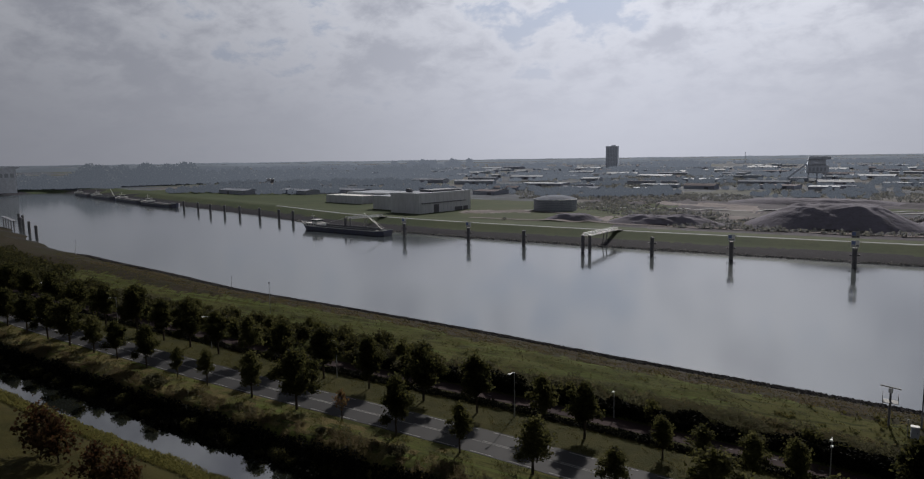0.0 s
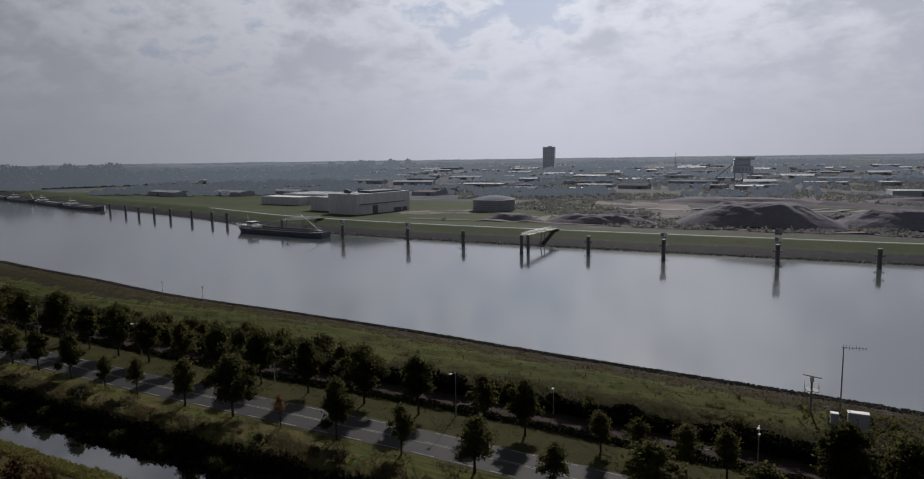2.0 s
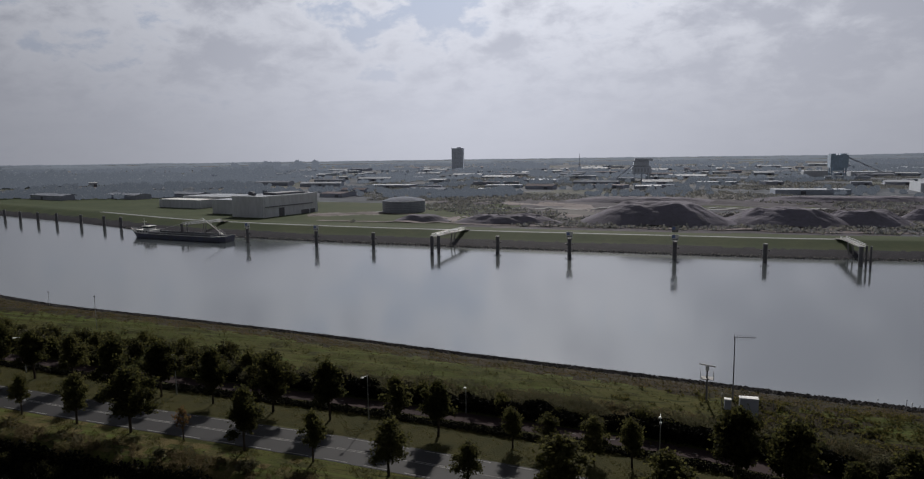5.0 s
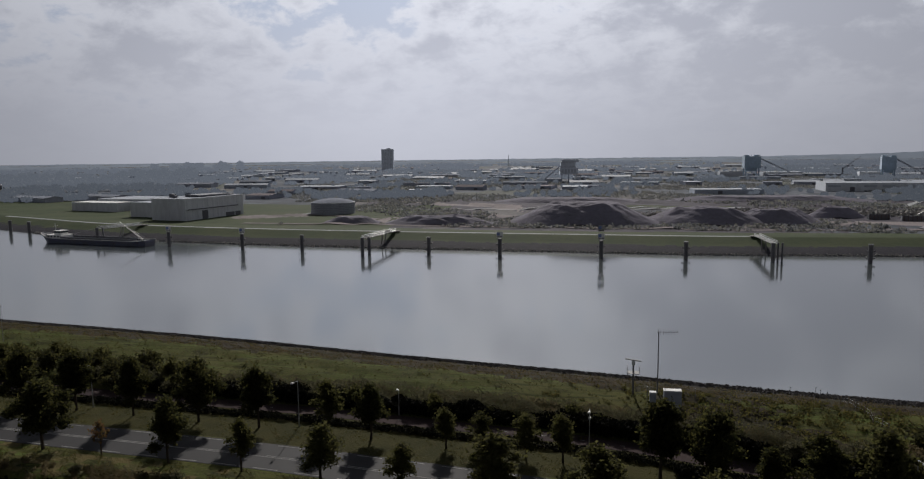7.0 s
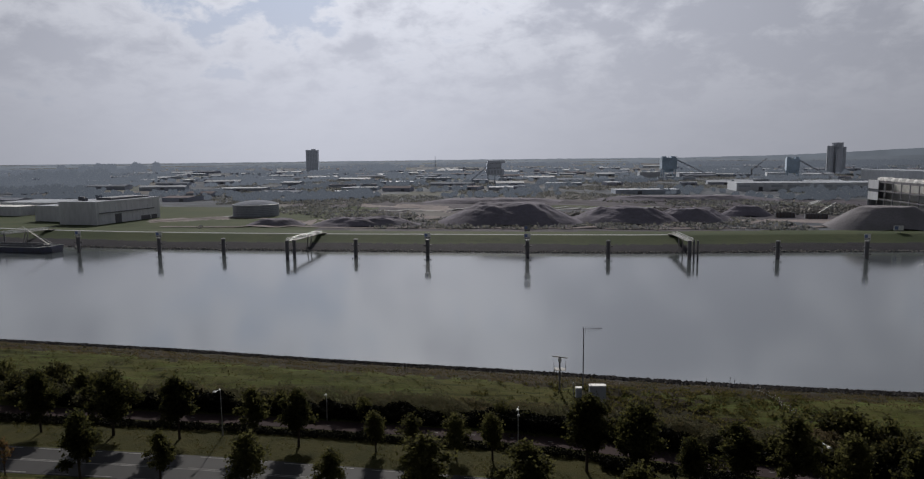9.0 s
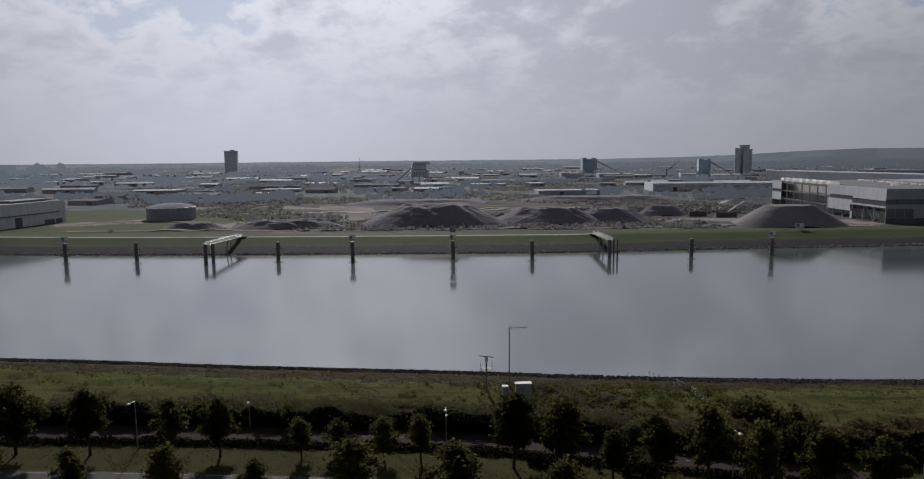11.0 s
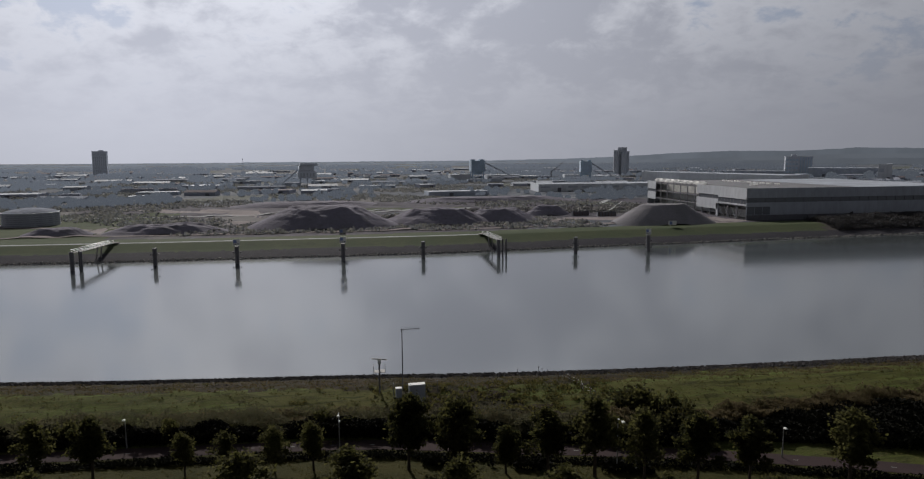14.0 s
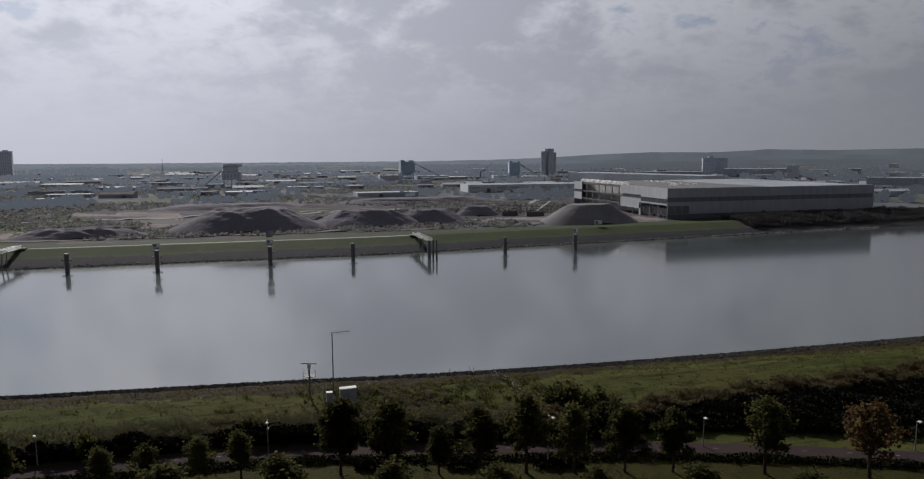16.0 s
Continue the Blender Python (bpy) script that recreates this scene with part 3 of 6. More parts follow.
for x0 in np.arange(-250, 60, 6.0):
    for off in (-3.35, 3.35):
        part("edge_line", stroke(x0, x0 + 3.6, off, 0.13), PAINT, road)
path = bpy.data.objects["bike_path"]
for x0 in np.arange(-60, 110, 5.5):
    part("centre_dash", stroke(x0, x0 + 0.6, 16.25, 0.14), PAINT, path)


def ribbon(pts, w, material, label):
    """A track laid over the uneven land."""
    s = Shape()
    p = np.array(pts, float)
    cum = np.concatenate([[0], np.cumsum(np.hypot(*np.diff(p, axis=0).T))])
    t = np.linspace(0, cum[-1], int(cum[-1] / 3) + 2)
    x, y = np.interp(t, cum, p[:, 0]), np.interp(t, cum, p[:, 1])
    k = np.hanning(9) / np.hanning(9).sum()
    x, y = np.convolve(np.pad(x, 4, mode="edge"), k, "valid"), np.convolve(np.pad(y, 4, mode="edge"), k, "valid")
    dx, dy = np.gradient(x), np.gradient(y)
    n = np.hypot(dx, dy)
    ww = w / 2 * (1 + 0.15 * wob(x, y, 0.2, 2))
    for sx in (-1, 1):
        ax, ay = x - sx * dy / n * ww, y + sx * dx / n * ww
        s.v += np.stack([ax, ay, np.maximum(ground_z(ax, ay), ground_z(x, y)) + 0.25], 1).tolist()
    m = len(x)
    s.f = [(i, i + 1, m + i + 1, m + i) for i in range(m - 1)]
    return solid("track", s, material, label, "track", kind="structure")


ribbon([(-236, 380), (-224, 398), (-205, 408), (-172, 400), (-140, 380)], 5.0, SAND, "sandy track beside the warehouse")
ribbon([(-205, 408), (-196, 445), (-150, 456), (-56, 457), (40, 474), (120, 478)], 4.2, PATHC, "pale concrete site road")
ribbon([(-60, 484), (-20, 480), (62, 482)], 3.5, PATHC, "pale concrete site road")
ribbon([(-215, 351), (-120, 350), (-40, 346), (60, 347), (120, 356), (205, 350)], 4.5, SAND, "sandy track along the quay")
ribbon([(120, 478), (180, 500), (215, 560), (150, 640)], 4.5, PATHC, "pale concrete site road")

# ---- trees and shrubs ----


def tree_parts(rng, height, width, clear, leaf, leaves, loose):
    """Trunk with limbs, and a crown of leaf clumps set round the limbs' ends; foot at the origin."""
    wood = Shape()
    top = Vector((rng.normal() * 0.25, rng.normal() * 0.25, height * 0.86))
    knots = [Vector((0, 0, -0.15)), Vector((rng.normal() * 0.06, rng.normal() * 0.06, clear)), top * 0.62 + Vector((rng.normal() * 0.2, rng.normal() * 0.2, 0)), top]
    radii = [height * 0.018 + 0.03, height * 0.014 + 0.02, height * 0.008 + 0.01, 0.015]
    for a, b, r0, r1 in zip(knots, knots[1:], radii, radii[1:]):
        wood.rod(a, b, r0, r1, 8)
    puffs = []
    n = int(rng.integers(13, 18))
    for i in range(n):
        f = (i + 0.4) / n
        h = clear + (height - clear) * (0.05 + 0.80 * f)
        reach = width / 2 * math.sin(math.pi * min(1.0, 0.22 + 0.74 * f)) ** 0.75 * rng.uniform(0.45, 1.35)
        ang = i * 2.4 + rng.uniform(-0.5, 0.5)
        root = Vector((0, 0, max(clear * 0.85, h - reach * 0.7)))
        tip = Vector((math.cos(ang) * reach * 0.75, math.sin(ang) * reach * 0.75, h))
        wood.rod(root, tip, 0.05, 0.015, 5)
        puffs.append((tip, width * rng.uniform(0.08, 0.22)))
        if rng.random() < 0.6:
            puffs.append((tip * 0.55 + Vector((0, 0, h * 0.47)), width * rng.uniform(0.15, 0.22)))
    puffs.append((Vector((top.x, top.y, height * 0.93)), width * 0.15))
    for k in range(7):
        f = (k + 0.5) / 7
        puffs.append((Vector((rng.normal() * 0.05 * width, rng.normal() * 0.05 * width, clear + (height - clear) * (0.10 + 0.72 * f))), width * 0.27 * math.sin(math.pi * min(1.0, 0.25 + 0.65 * f))))
    per = leaves // len(puffs)
    pts = []
    for c, r in puffs:
        q = rng.normal(size=(per, 3))
        q /= np.linalg.norm(q, axis=1)[:, None]
        q *= (rng.uniform(0.15, 1.0, size=(per, 1)) ** 0.45) * r * np.array([1, 1, 0.8]) * (1 + loose * rng.normal(size=(per, 1)) * 0.25)
        pts.append(q + np.array(c))
    pts = np.concatenate(pts)
    vs, fs = cards(rng, pts[pts[:, 2] > clear * 0.75], leaf)
    return wood, vs, fs


def tree_kind(seed, height, width, clear, leafmat, label, leaf=0.36, leaves=3600, loose=1.0):
    rng = np.random.default_rng(seed)
    wood, vs, fs = tree_parts(rng, height, width, clear, leaf, leaves, loose)
    return wood.mesh("trunk", BARK), cards_mesh("crown", leafmat, vs, fs), height, label


def plant(kind, x, y, z, height, turn, group, widen=1.0):
    trunk, crown, h, label = kind
    s = height / h
    t = thing("tree", label, "tree", pose(x, y, z, 0, 0, turn) @ Matrix.Diagonal((s * widen, s * widen, s, 1)), group)
    part("trunk", trunk, None, t)
    part("crown", crown, None, t)
    return t


OAKS = [tree_kind(20 + i, 9.0, w, c, LEAF_DARK, "young broad-leaved street tree with a dark green crown", leaf=0.33, leaves=7400, loose=1.1) for i, (w, c) in enumerate([(6.2, 2.6), (5.4, 2.9), (6.8, 2.4), (5.0, 2.7)])]
OLIVES = [tree_kind(40 + i, 9.0, w, c, LEAF_OLIVE, "young street tree with a thin olive-green crown", leaf=0.33, leaves=3600, loose=1.6) for i, (w, c) in enumerate([(5.0, 2.6), (4.4, 3.0), (5.6, 2.3)])]
THIN = [tree_kind(60, 6.0, 3.4, 2.4, LEAF_RED, "small sparse street tree with rusty leaves", leaves=420, leaf=0.32, loose=1.8)]
AUTUMN = [tree_kind(65 + i, 9.0, w, 2.6, LEAF_RED, "street tree with a reddish-brown autumn crown", leaves=1900, loose=1.5) for i, w in enumerate((6.0, 5.2))]
RUSTY = [tree_kind(70 + i, 7.0, 6.5, 1.2, LEAF_RUST, "broad low tree with reddish-brown autumn leaves", leaves=1500, leaf=0.46, loose=3.2) for i in range(2)]

rngt = np.random.default_rng(5)
SOUTH = [(-215, 10.5, 0), (-203, 9.5, 1), (-191, 10, 0), (-180, 9.5, 2), (-169, 9.0, 1), (-158.6, 10.4, 0), (-148.7, 10.2, 2), (-138.6, 8.2, 4), (-129.5, 8.0, 1), (-119, 8.6, 0),
         (-109, 5.8, 4), (-100.1, 6.7, 5), (-88.4, 8.1, 4), (-77.8, 9.9, 2), (-68.1, 5.2, 9), (-57.7, 9.1, 0), (-46.8, 7.1, 5), (-35.6, 7.6, 6), (-24.8, 6.3, 5), (-13.6, 9.2, 4), (-2.1, 9.0, 5),
         (9.5, 8.0, 6), (21, 7.6, 4), (31, 7.0, 5), (42, 7.4, 4), (53, 6.6, 6)]
NORTH = [(-226, 10, 0), (-213, 11, 2), (-200, 10, 1), (-186, 11, 0), (-172, 10, 2), (-158, 10.5, 1), (-144.6, 11.5, 0), (-134, 9.5, 3), (-124.2, 10.6, 2), (-114.5, 9.0, 1), (-104.5, 9.4, 5), (-95, 9.4, 0),
         (-84.6, 9.8, 1), (-73.9, 9.2, 0), (-62.3, 9.7, 2), (-52.0, 9.4, 1), (-40.8, 8.2, 5), (-34.0, 8.3, 3), (-22.8, 6.0, 4), (-17.9, 5.8, 5), (-11.7, 6.3, 6), (-6.8, 6.8, 4), (5.3, 10.2, 1), (11.5, 9.6, 2),
         (17.4, 6.4, 3), (22.6, 8.8, 1), (28.2, 10.7, 5), (34.1, 9.1, 6), (40.4, 8.5, 0), (46.3, 8.6, 1), (57.2, 10.4, 4), (69.0, 10.0, 7), (80.5, 9.8, 0), (92, 9.5, 1)]
KINDS = OAKS + OLIVES + AUTUMN + THIN
for rowpts, off, grp in ((SOUTH, -4.7, "street trees south of the road"), (NORTH, 8.6, "street trees north of the road")):
    for x, h, k in rowpts:
        plant(KINDS[k], x, float(road_y(x)) + off, float(ground_z(np.array(x), np.array(road_y(x) + off))), h, rngt.uniform(0, 360), grp, rngt.uniform(0.9, 1.1) * (1.0 if x < -40 else (1.3 if off < 0 else 1.12)))
for x, y, h, k in ((-97, 44.5, 7.2, 0), (-92.5, 44.5, 6.4, 1), (-80.5, 43.0, 6.0, 1), (-75.5, 43.2, 5.5, 0), (-150, 54, 8.5, 0)):
    plant(RUSTY[k], x, y, float(ground_z(np.array(x), np.array(y))), h, 40 * x, "garden trees south of the ditch")


def shrub_kind(seed, w, h, leafmat, leaf, n, name):
    rng = np.random.default_rng(seed)
    stems, pts = Shape(), []
    for i in range(9):
        a, r = rng.uniform(0, 6.28), w * 0.34 * math.sqrt(rng.random())
        tip = Vector((math.cos(a) * r, math.sin(a) * r, h * rng.uniform(0.45, 0.85)))
        stems.rod((tip.x * 0.3, tip.y * 0.3, -0.1), tip, 0.04, 0.015, 5)
        q = rng.normal(size=(n // 9, 3))
        q /= np.linalg.norm(q, axis=1)[:, None]
        q *= rng.uniform(0.2, 1, size=(n // 9, 1)) ** 0.5 * np.array([w * 0.26, w * 0.26, h * 0.34]) * (1 + 0.22 * rng.normal(size=(n // 9, 1)))
        pts.append(q + np.array([tip.x, tip.y, tip.z * 0.85]))
    pts = np.concatenate(pts)
    pts[:, 2] = np.abs(pts[:, 2])
    vs, fs = cards(rng, pts, leaf)
    return stems.mesh("stems", BARK), cards_mesh("foliage", leafmat, vs, fs), w, h, name


SHRUBS = [shrub_kind(1, 4.2, 3.6, LEAF_SHADE, 0.42, 1100, "dense dark green shrub beside the cycle path"), shrub_kind(2, 4.8, 3.0, LEAF_GREY, 0.36, 1100, "loose grey-green willow shrub on the verge"),
          shrub_kind(3, 3.6, 4.2, LEAF_OLIVE, 0.40, 1000, "upright olive-green shrub near the cycle path"), shrub_kind(4, 4.4, 2.6, LEAF_SHADE, 0.40, 1000, "low dark bramble thicket on the bank"),
          shrub_kind(5, 2.6, 1.7, REED, 0.36, 420, "pale dry reeds and tall grass at the water's edge"), shrub_kind(6, 3.2, 2.0, LEAF_GREY, 0.34, 600, "pale grey-green bush on the ditch bank")]


def bush(kind, x, y, s, turn, group):
    stems, leaves, w, h, label = SHRUBS[kind]
    z = float(ground_z(np.array(x), np.array(y)))
    t = thing("reed_clump" if kind == 4 else "shrub", label, "reeds" if kind == 4 else "shrub", pose(x, y, max(z, -1.05), 0, 0, turn) @ Matrix.Diagonal((s, s, s * rngt.uniform(0.85, 1.15), 1)), group)
    part("stems", stems, None, t)
    part("foliage", leaves, None, t)


# belt of shrubs between the cycle path and the grass bank
for x in np.arange(-240, 130, 3.6):
    big_end = x > 40
    if x > 46:
        continue
    for off in ((19.6, 22.4, 25.4, 28.0) if (x < -76 or big_end) else (19.5, 21.6, 25.0)):
        thin_out = 0.15 if x < -76 else (0.12 if big_end else (0.72 if off < 22 else 0.88))
        if rngt.random() < thin_out:
            continue
        off = off + (4.0 if x > 56 else (2.0 if x > 4 else 0))
        k = int(rngt.choice([0, 0, 1, 2, 3] if x < -76 else ([0, 0, 3, 2] if big_end else [1, 1, 3, 2])))
        s = rngt.uniform(0.75, 1.15) * (1.25 if big_end else (1.0 if x < -76 else 0.78))
        bush(k, x + rngt.uniform(-1, 1), float(road_y(x)) + off + rngt.uniform(-1.0, 1.0), s, rngt.uniform(0, 360), "shrub belt along the cycle path")
# banks of the ditch: a few bushes among the reeds
for x in np.arange(-190, -22, 2.6):
    r = road_y(x)
    if rngt.random() < 0.75:
        bush(int(rngt.choice([3, 0, 3])), x + rngt.uniform(-1, 1), float(r) - 14.3 + rngt.uniform(-0.5, 0.4), rngt.uniform(0.35, 0.6), rngt.uniform(0, 360), "bank growth along the ditch")
    if rngt.random() < 0.09:
        bush(int(rngt.choice([5, 1])), x + rngt.uniform(-1, 1), float(r) - 10.7 + rngt.uniform(-1.0, 1.6), rngt.uniform(0.4, 0.95), rngt.uniform(0, 360), "bank growth along the ditch")


# low clipped hedge on the verge's edge, and grass, as uncountable growth
def thicket(name, seed, n, x0, x1, lo, hi, tall, size, up, leafmat, label, category, gaps=-0.6, grain=0.35, slim=1.0):
    """Uncountable growth in a band: its height swells and sinks along the band, with gaps."""
    rng = np.random.default_rng(seed)
    x = rng.uniform(x0, x1, n)
    y = lo(x) + (hi(x) - lo(x)) * rng.random(n)
    swell = 0.5 * wob(x, y, grain, seed) + 0.35 * wob(x, y, grain * 2.7, seed + 1) + 0.25 * wob(x, y, grain * 6.1, seed + 2)
    keep = swell > gaps
    x, y, swell = x[keep], y[keep], swell[keep]
    z = ground_z(x, y) + np.maximum(0.06, tall * (0.55 + 0.6 * swell)) * rng.random(len(x)) ** 0.7
    vs, fs = cards(rng, np.stack([x, y, z], 1), size, slim, up)
    return tagged(new(name, cards_mesh(name, leafmat, vs, fs)), label, category, kind="stuff")


off_road = lambda r: (lambda x: road_y(x) + r)
off_bank = lambda r: (lambda x: near_y(x) - r)
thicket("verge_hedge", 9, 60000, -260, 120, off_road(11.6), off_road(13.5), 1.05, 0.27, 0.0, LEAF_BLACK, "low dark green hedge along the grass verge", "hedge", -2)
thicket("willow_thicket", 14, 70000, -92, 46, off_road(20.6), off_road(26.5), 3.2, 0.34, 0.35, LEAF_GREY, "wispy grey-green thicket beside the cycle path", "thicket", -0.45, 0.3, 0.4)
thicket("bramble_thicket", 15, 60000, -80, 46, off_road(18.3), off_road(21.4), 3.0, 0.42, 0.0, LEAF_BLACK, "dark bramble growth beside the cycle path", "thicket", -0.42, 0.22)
thicket("ditch_reeds", 16, 46000, -200, -20, off_road(-13.2), off_road(-8.2), 0.75, 0.45, 0.6, REED, "pale dry reeds and tall grass along the ditch", "reeds", 0.0, 0.35, 0.3)
thicket("ditch_bushes", 17, 5000, -200, -20, off_road(-12.8), off_road(-10.0), 1.7, 0.34, 0.2, LEAF_GREY, "loose grey-green bushes along the ditch", "bushes", 0.34)
thicket("ditch_overhang", 18, 56000, -200, -20, off_road(-16.4), off_road(-12.3), 2.6, 0.44, 0.0, LEAF_BLACK, "growth with shade-dark leaves hanging over the ditch water", "bushes", -0.7)
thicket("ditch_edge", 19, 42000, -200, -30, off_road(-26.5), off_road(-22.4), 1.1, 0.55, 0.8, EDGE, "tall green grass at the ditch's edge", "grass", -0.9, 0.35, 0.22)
thicket("bramble_bank", 23, 60000, 44, 150, lambda x: np.minimum(road_y(x) + 20.5 + np.clip((x - 44) / 20, 0, 1) * 2, 88), lambda x: np.interp(x, [44, 54, 77, 101, 110, 150], [86, 90, 91.5, 91.5, 92.5, 93.5]), 2.9, 0.50, 0.0, LEAF_BLACK, "dense bramble bank with shade-dark leaves beside the cycle path", "bushes", -2, 0.2)
thicket("tall_dry_grass", 20, 60000, 34, 150, lambda x: np.interp(x, [34, 54, 77, 101, 110, 150], [88, 89, 90, 90, 91, 92]), lambda x: np.interp(x, [34, 54, 77, 101, 110, 150], [94, 93.5, 95.5, 95.5, 96.5, 97]), 3.0, 0.60, 0.6, REED, "reddish-brown tall dry grass above the bushes", "grass", -0.8, 0.35, 0.3)
thicket("bank_thicket", 24, 14000, -345, -235, off_bank(52), off_bank(28), 6.5, 0.8, 0.0, LEAF_SHADE, "dark bushes on the near canal bank", "bushes", -0.3, 0.12)
thicket("bank_grass", 11, 40000, -260, 150, off_bank(32), off_bank(5), 0.22, 0.34, 0.7, BLADE, "short rough grass on the canal bank", "grass", 0.1, 0.5, 0.3)
thicket("dry_growth", 12, 26000, -260, 150, off_bank(16), off_bank(6.6), 0.45, 0.42, 0.5, REED, "brown dry weeds above the stone edge", "weeds", -0.15, 0.5, 0.35)
thicket("dry_fringe", 28, 40000, -90, 46, off_road(22.5), off_road(28.0), 1.5, 0.50, 0.55, REED, "brown dry stalks along the edge of the bushes", "grass", -0.1, 0.4, 0.25)
# Added growth that fills the black gap between trees and hedge.
thicket("tree_foot_bushes", 27, 6000, 7, 36, off_road(9.6), off_road(11.6), 1.5, 0.36, 0.0, LEAF_BLACK, "growth added to darken the foot of the trees", "bushes", 0.0, 0.4)
thicket("bank_weeds", 25, 60000, -300, 150, off_bank(31), off_bank(8), 0.40, 0.36, 0.5, BLADE, "coarse weeds on the canal bank", "weeds", 0.28, 0.9, 0.55)
thicket("bank_herbs", 26, 30000, -300, 150, off_bank(28), off_bank(5), 0.38, 0.36, 0.3, LEAF_SHADE, "dark herbs scattered over the canal bank", "weeds", 0.36, 0.7, 0.7)
thicket("verge_grass", 13, 26000, -200, 60, off_road(-10.5), off_road(-4.2), 0.28, 0.34, 0.7, BLADE, "uneven grass beside the road", "grass", 0.05, 0.6, 0.35)
thicket("lawn_grass", 33, 22000, -200, 110, off_road(4.2), off_road(11.6), 0.14, 0.30, 0.7, BLADE, "uneven grass between the road and the hedge", "grass", 0.1, 0.5, 0.35)
thicket("verge_stalks", 34, 16000, -200, -10, off_road(-12.0), off_road(-7.0), 1.3, 0.36, 0.5, LEAF_GREY, "loose grey-green stalks on the ditch bank", "weeds", 0.30, 0.5, 0.5)


def stones(seed, n, place, size, name, material, label):
    """Many irregular low-poly stones in one mesh."""
    rng = np.random.default_rng(seed)
    base = np.array([(1, 0, 0), (-1, 0, 0), (0, 1, 0), (0, -1, 0), (0, 0, 1), (0, 0, -1)], float)
    tri = np.array([(0, 2, 4), (2, 1, 4), (1, 3, 4), (3, 0, 4), (2, 0, 5), (1, 2, 5), (3, 1, 5), (0, 3, 5)])
    p = place(rng, n)
    s = size * rng.uniform(0.5, 1.5, (n, 1, 1)) * rng.uniform(0.55, 1.2, (n, 6, 1))
    a = rng.uniform(0, 6.28, n)
    rot = np.stack([np.stack([np.cos(a), -np.sin(a), 0 * a], -1), np.stack([np.sin(a), np.cos(a), 0 * a], -1), np.stack([0 * a, 0 * a, 0 * a + 0.75], -1)], 1)
    vs = np.einsum("nij,nkj->nki", rot, base[None] * s) + p[:, None]
    fs = (tri[None] + 6 * np.arange(n)[:, None, None]).reshape(-1, 3)
    return tagged(new(name, cards_mesh(name, material, vs.reshape(-1, 3), fs)), label, "stones", kind="stuff")


def near_edge(rng, n):
    x = rng.uniform(-300, 170, n)
    y = near_y(x) - rng.random(n) * np.interp(x, [-60, 30, 100], [5.0, 6.0, 8.0]) + 0.6
    return np.stack([x, y, ground_z(x, y) + 0.08], 1)


def far_edge(rng, n):
    x = rng.uniform(-330, 330, n)
    y = far_y(x) + 0.7 + rng.normal(0, 0.5, n) 
    return np.stack([x, y, ground_z(x, y) + 0.05], 1)


stones(21, 20000, near_edge, 0.28, "edge_stones", STONE, "dark rubble stones along the water's edge")
stones(22, 2600, far_edge, 0.42, "far_edge_stones", CONCRETE, "pale rubble stones along the foot of the far bank")


def tussocks():
    rng = np.random.default_rng(31)
    pts = []
    for i in range(900):
        x, y = rng.uniform(-12, 42), 0
        y = rng.uniform(92, 113)
        if x < 5 and rng.random() < 0.75:
            continue
        n = 16
        q = rng.normal(size=(n, 3)) * np.array([0.36, 0.30, 0.16])
        q[:, 2] = np.abs(q[:, 2]) + 0.06
        pts.append(q + np.array([x, y, float(ground_z(np.array(x), np.array(y)))]))
    return cards(rng, np.concatenate(pts), 0.30, up=0.6)


vs, fs = tussocks()
tagged(new("tussocks", cards_mesh("tussocks", BLADE, vs, fs)), "clumps of coarse grass on the canal bank", "grass", kind="stuff")

# ---- canal fittings ----


def gz_at(x, y):
    return float(ground_z(np.array(float(x)), np.array(float(y))))


PILE = Shape().lathe(0, 0, [(0.82, -3), (0.82, 6.3), (0.88, 6.32), (0.88, 6.9), (0.80, 7.0)], 20).mesh("tube", STEEL_DARK)
PILE_CAP = Shape().lathe(0, 0, [(0.90, 6.55), (0.93, 6.58), (0.93, 6.78), (0.90, 6.80)], 20).mesh("band", CONCRETE)
PEG = Shape().rod((-1.55, 0, 0), (1.55, 0, 0), 0.2, None, 8).box(-1.5, 0, -0.32, 0.3, 0.5, 0.64).box(1.5, 0, -0.32, 0.3, 0.5, 0.64).mesh("bollard", STEEL_DARK)
LADDER = Shape()
for sx in (-0.25, 0.25):
    LADDER.rod((sx, -0.95, -1), (sx, -0.95, 6.6), 0.035, None, 6)
for k in range(22):
    LADDER.rod((-0.25, -0.95, 0.1 + 0.3 * k), (0.25, -0.95, 0.1 + 0.3 * k), 0.025, None, 5)
LADDER = LADDER.mesh("ladder", STEEL_DARK)


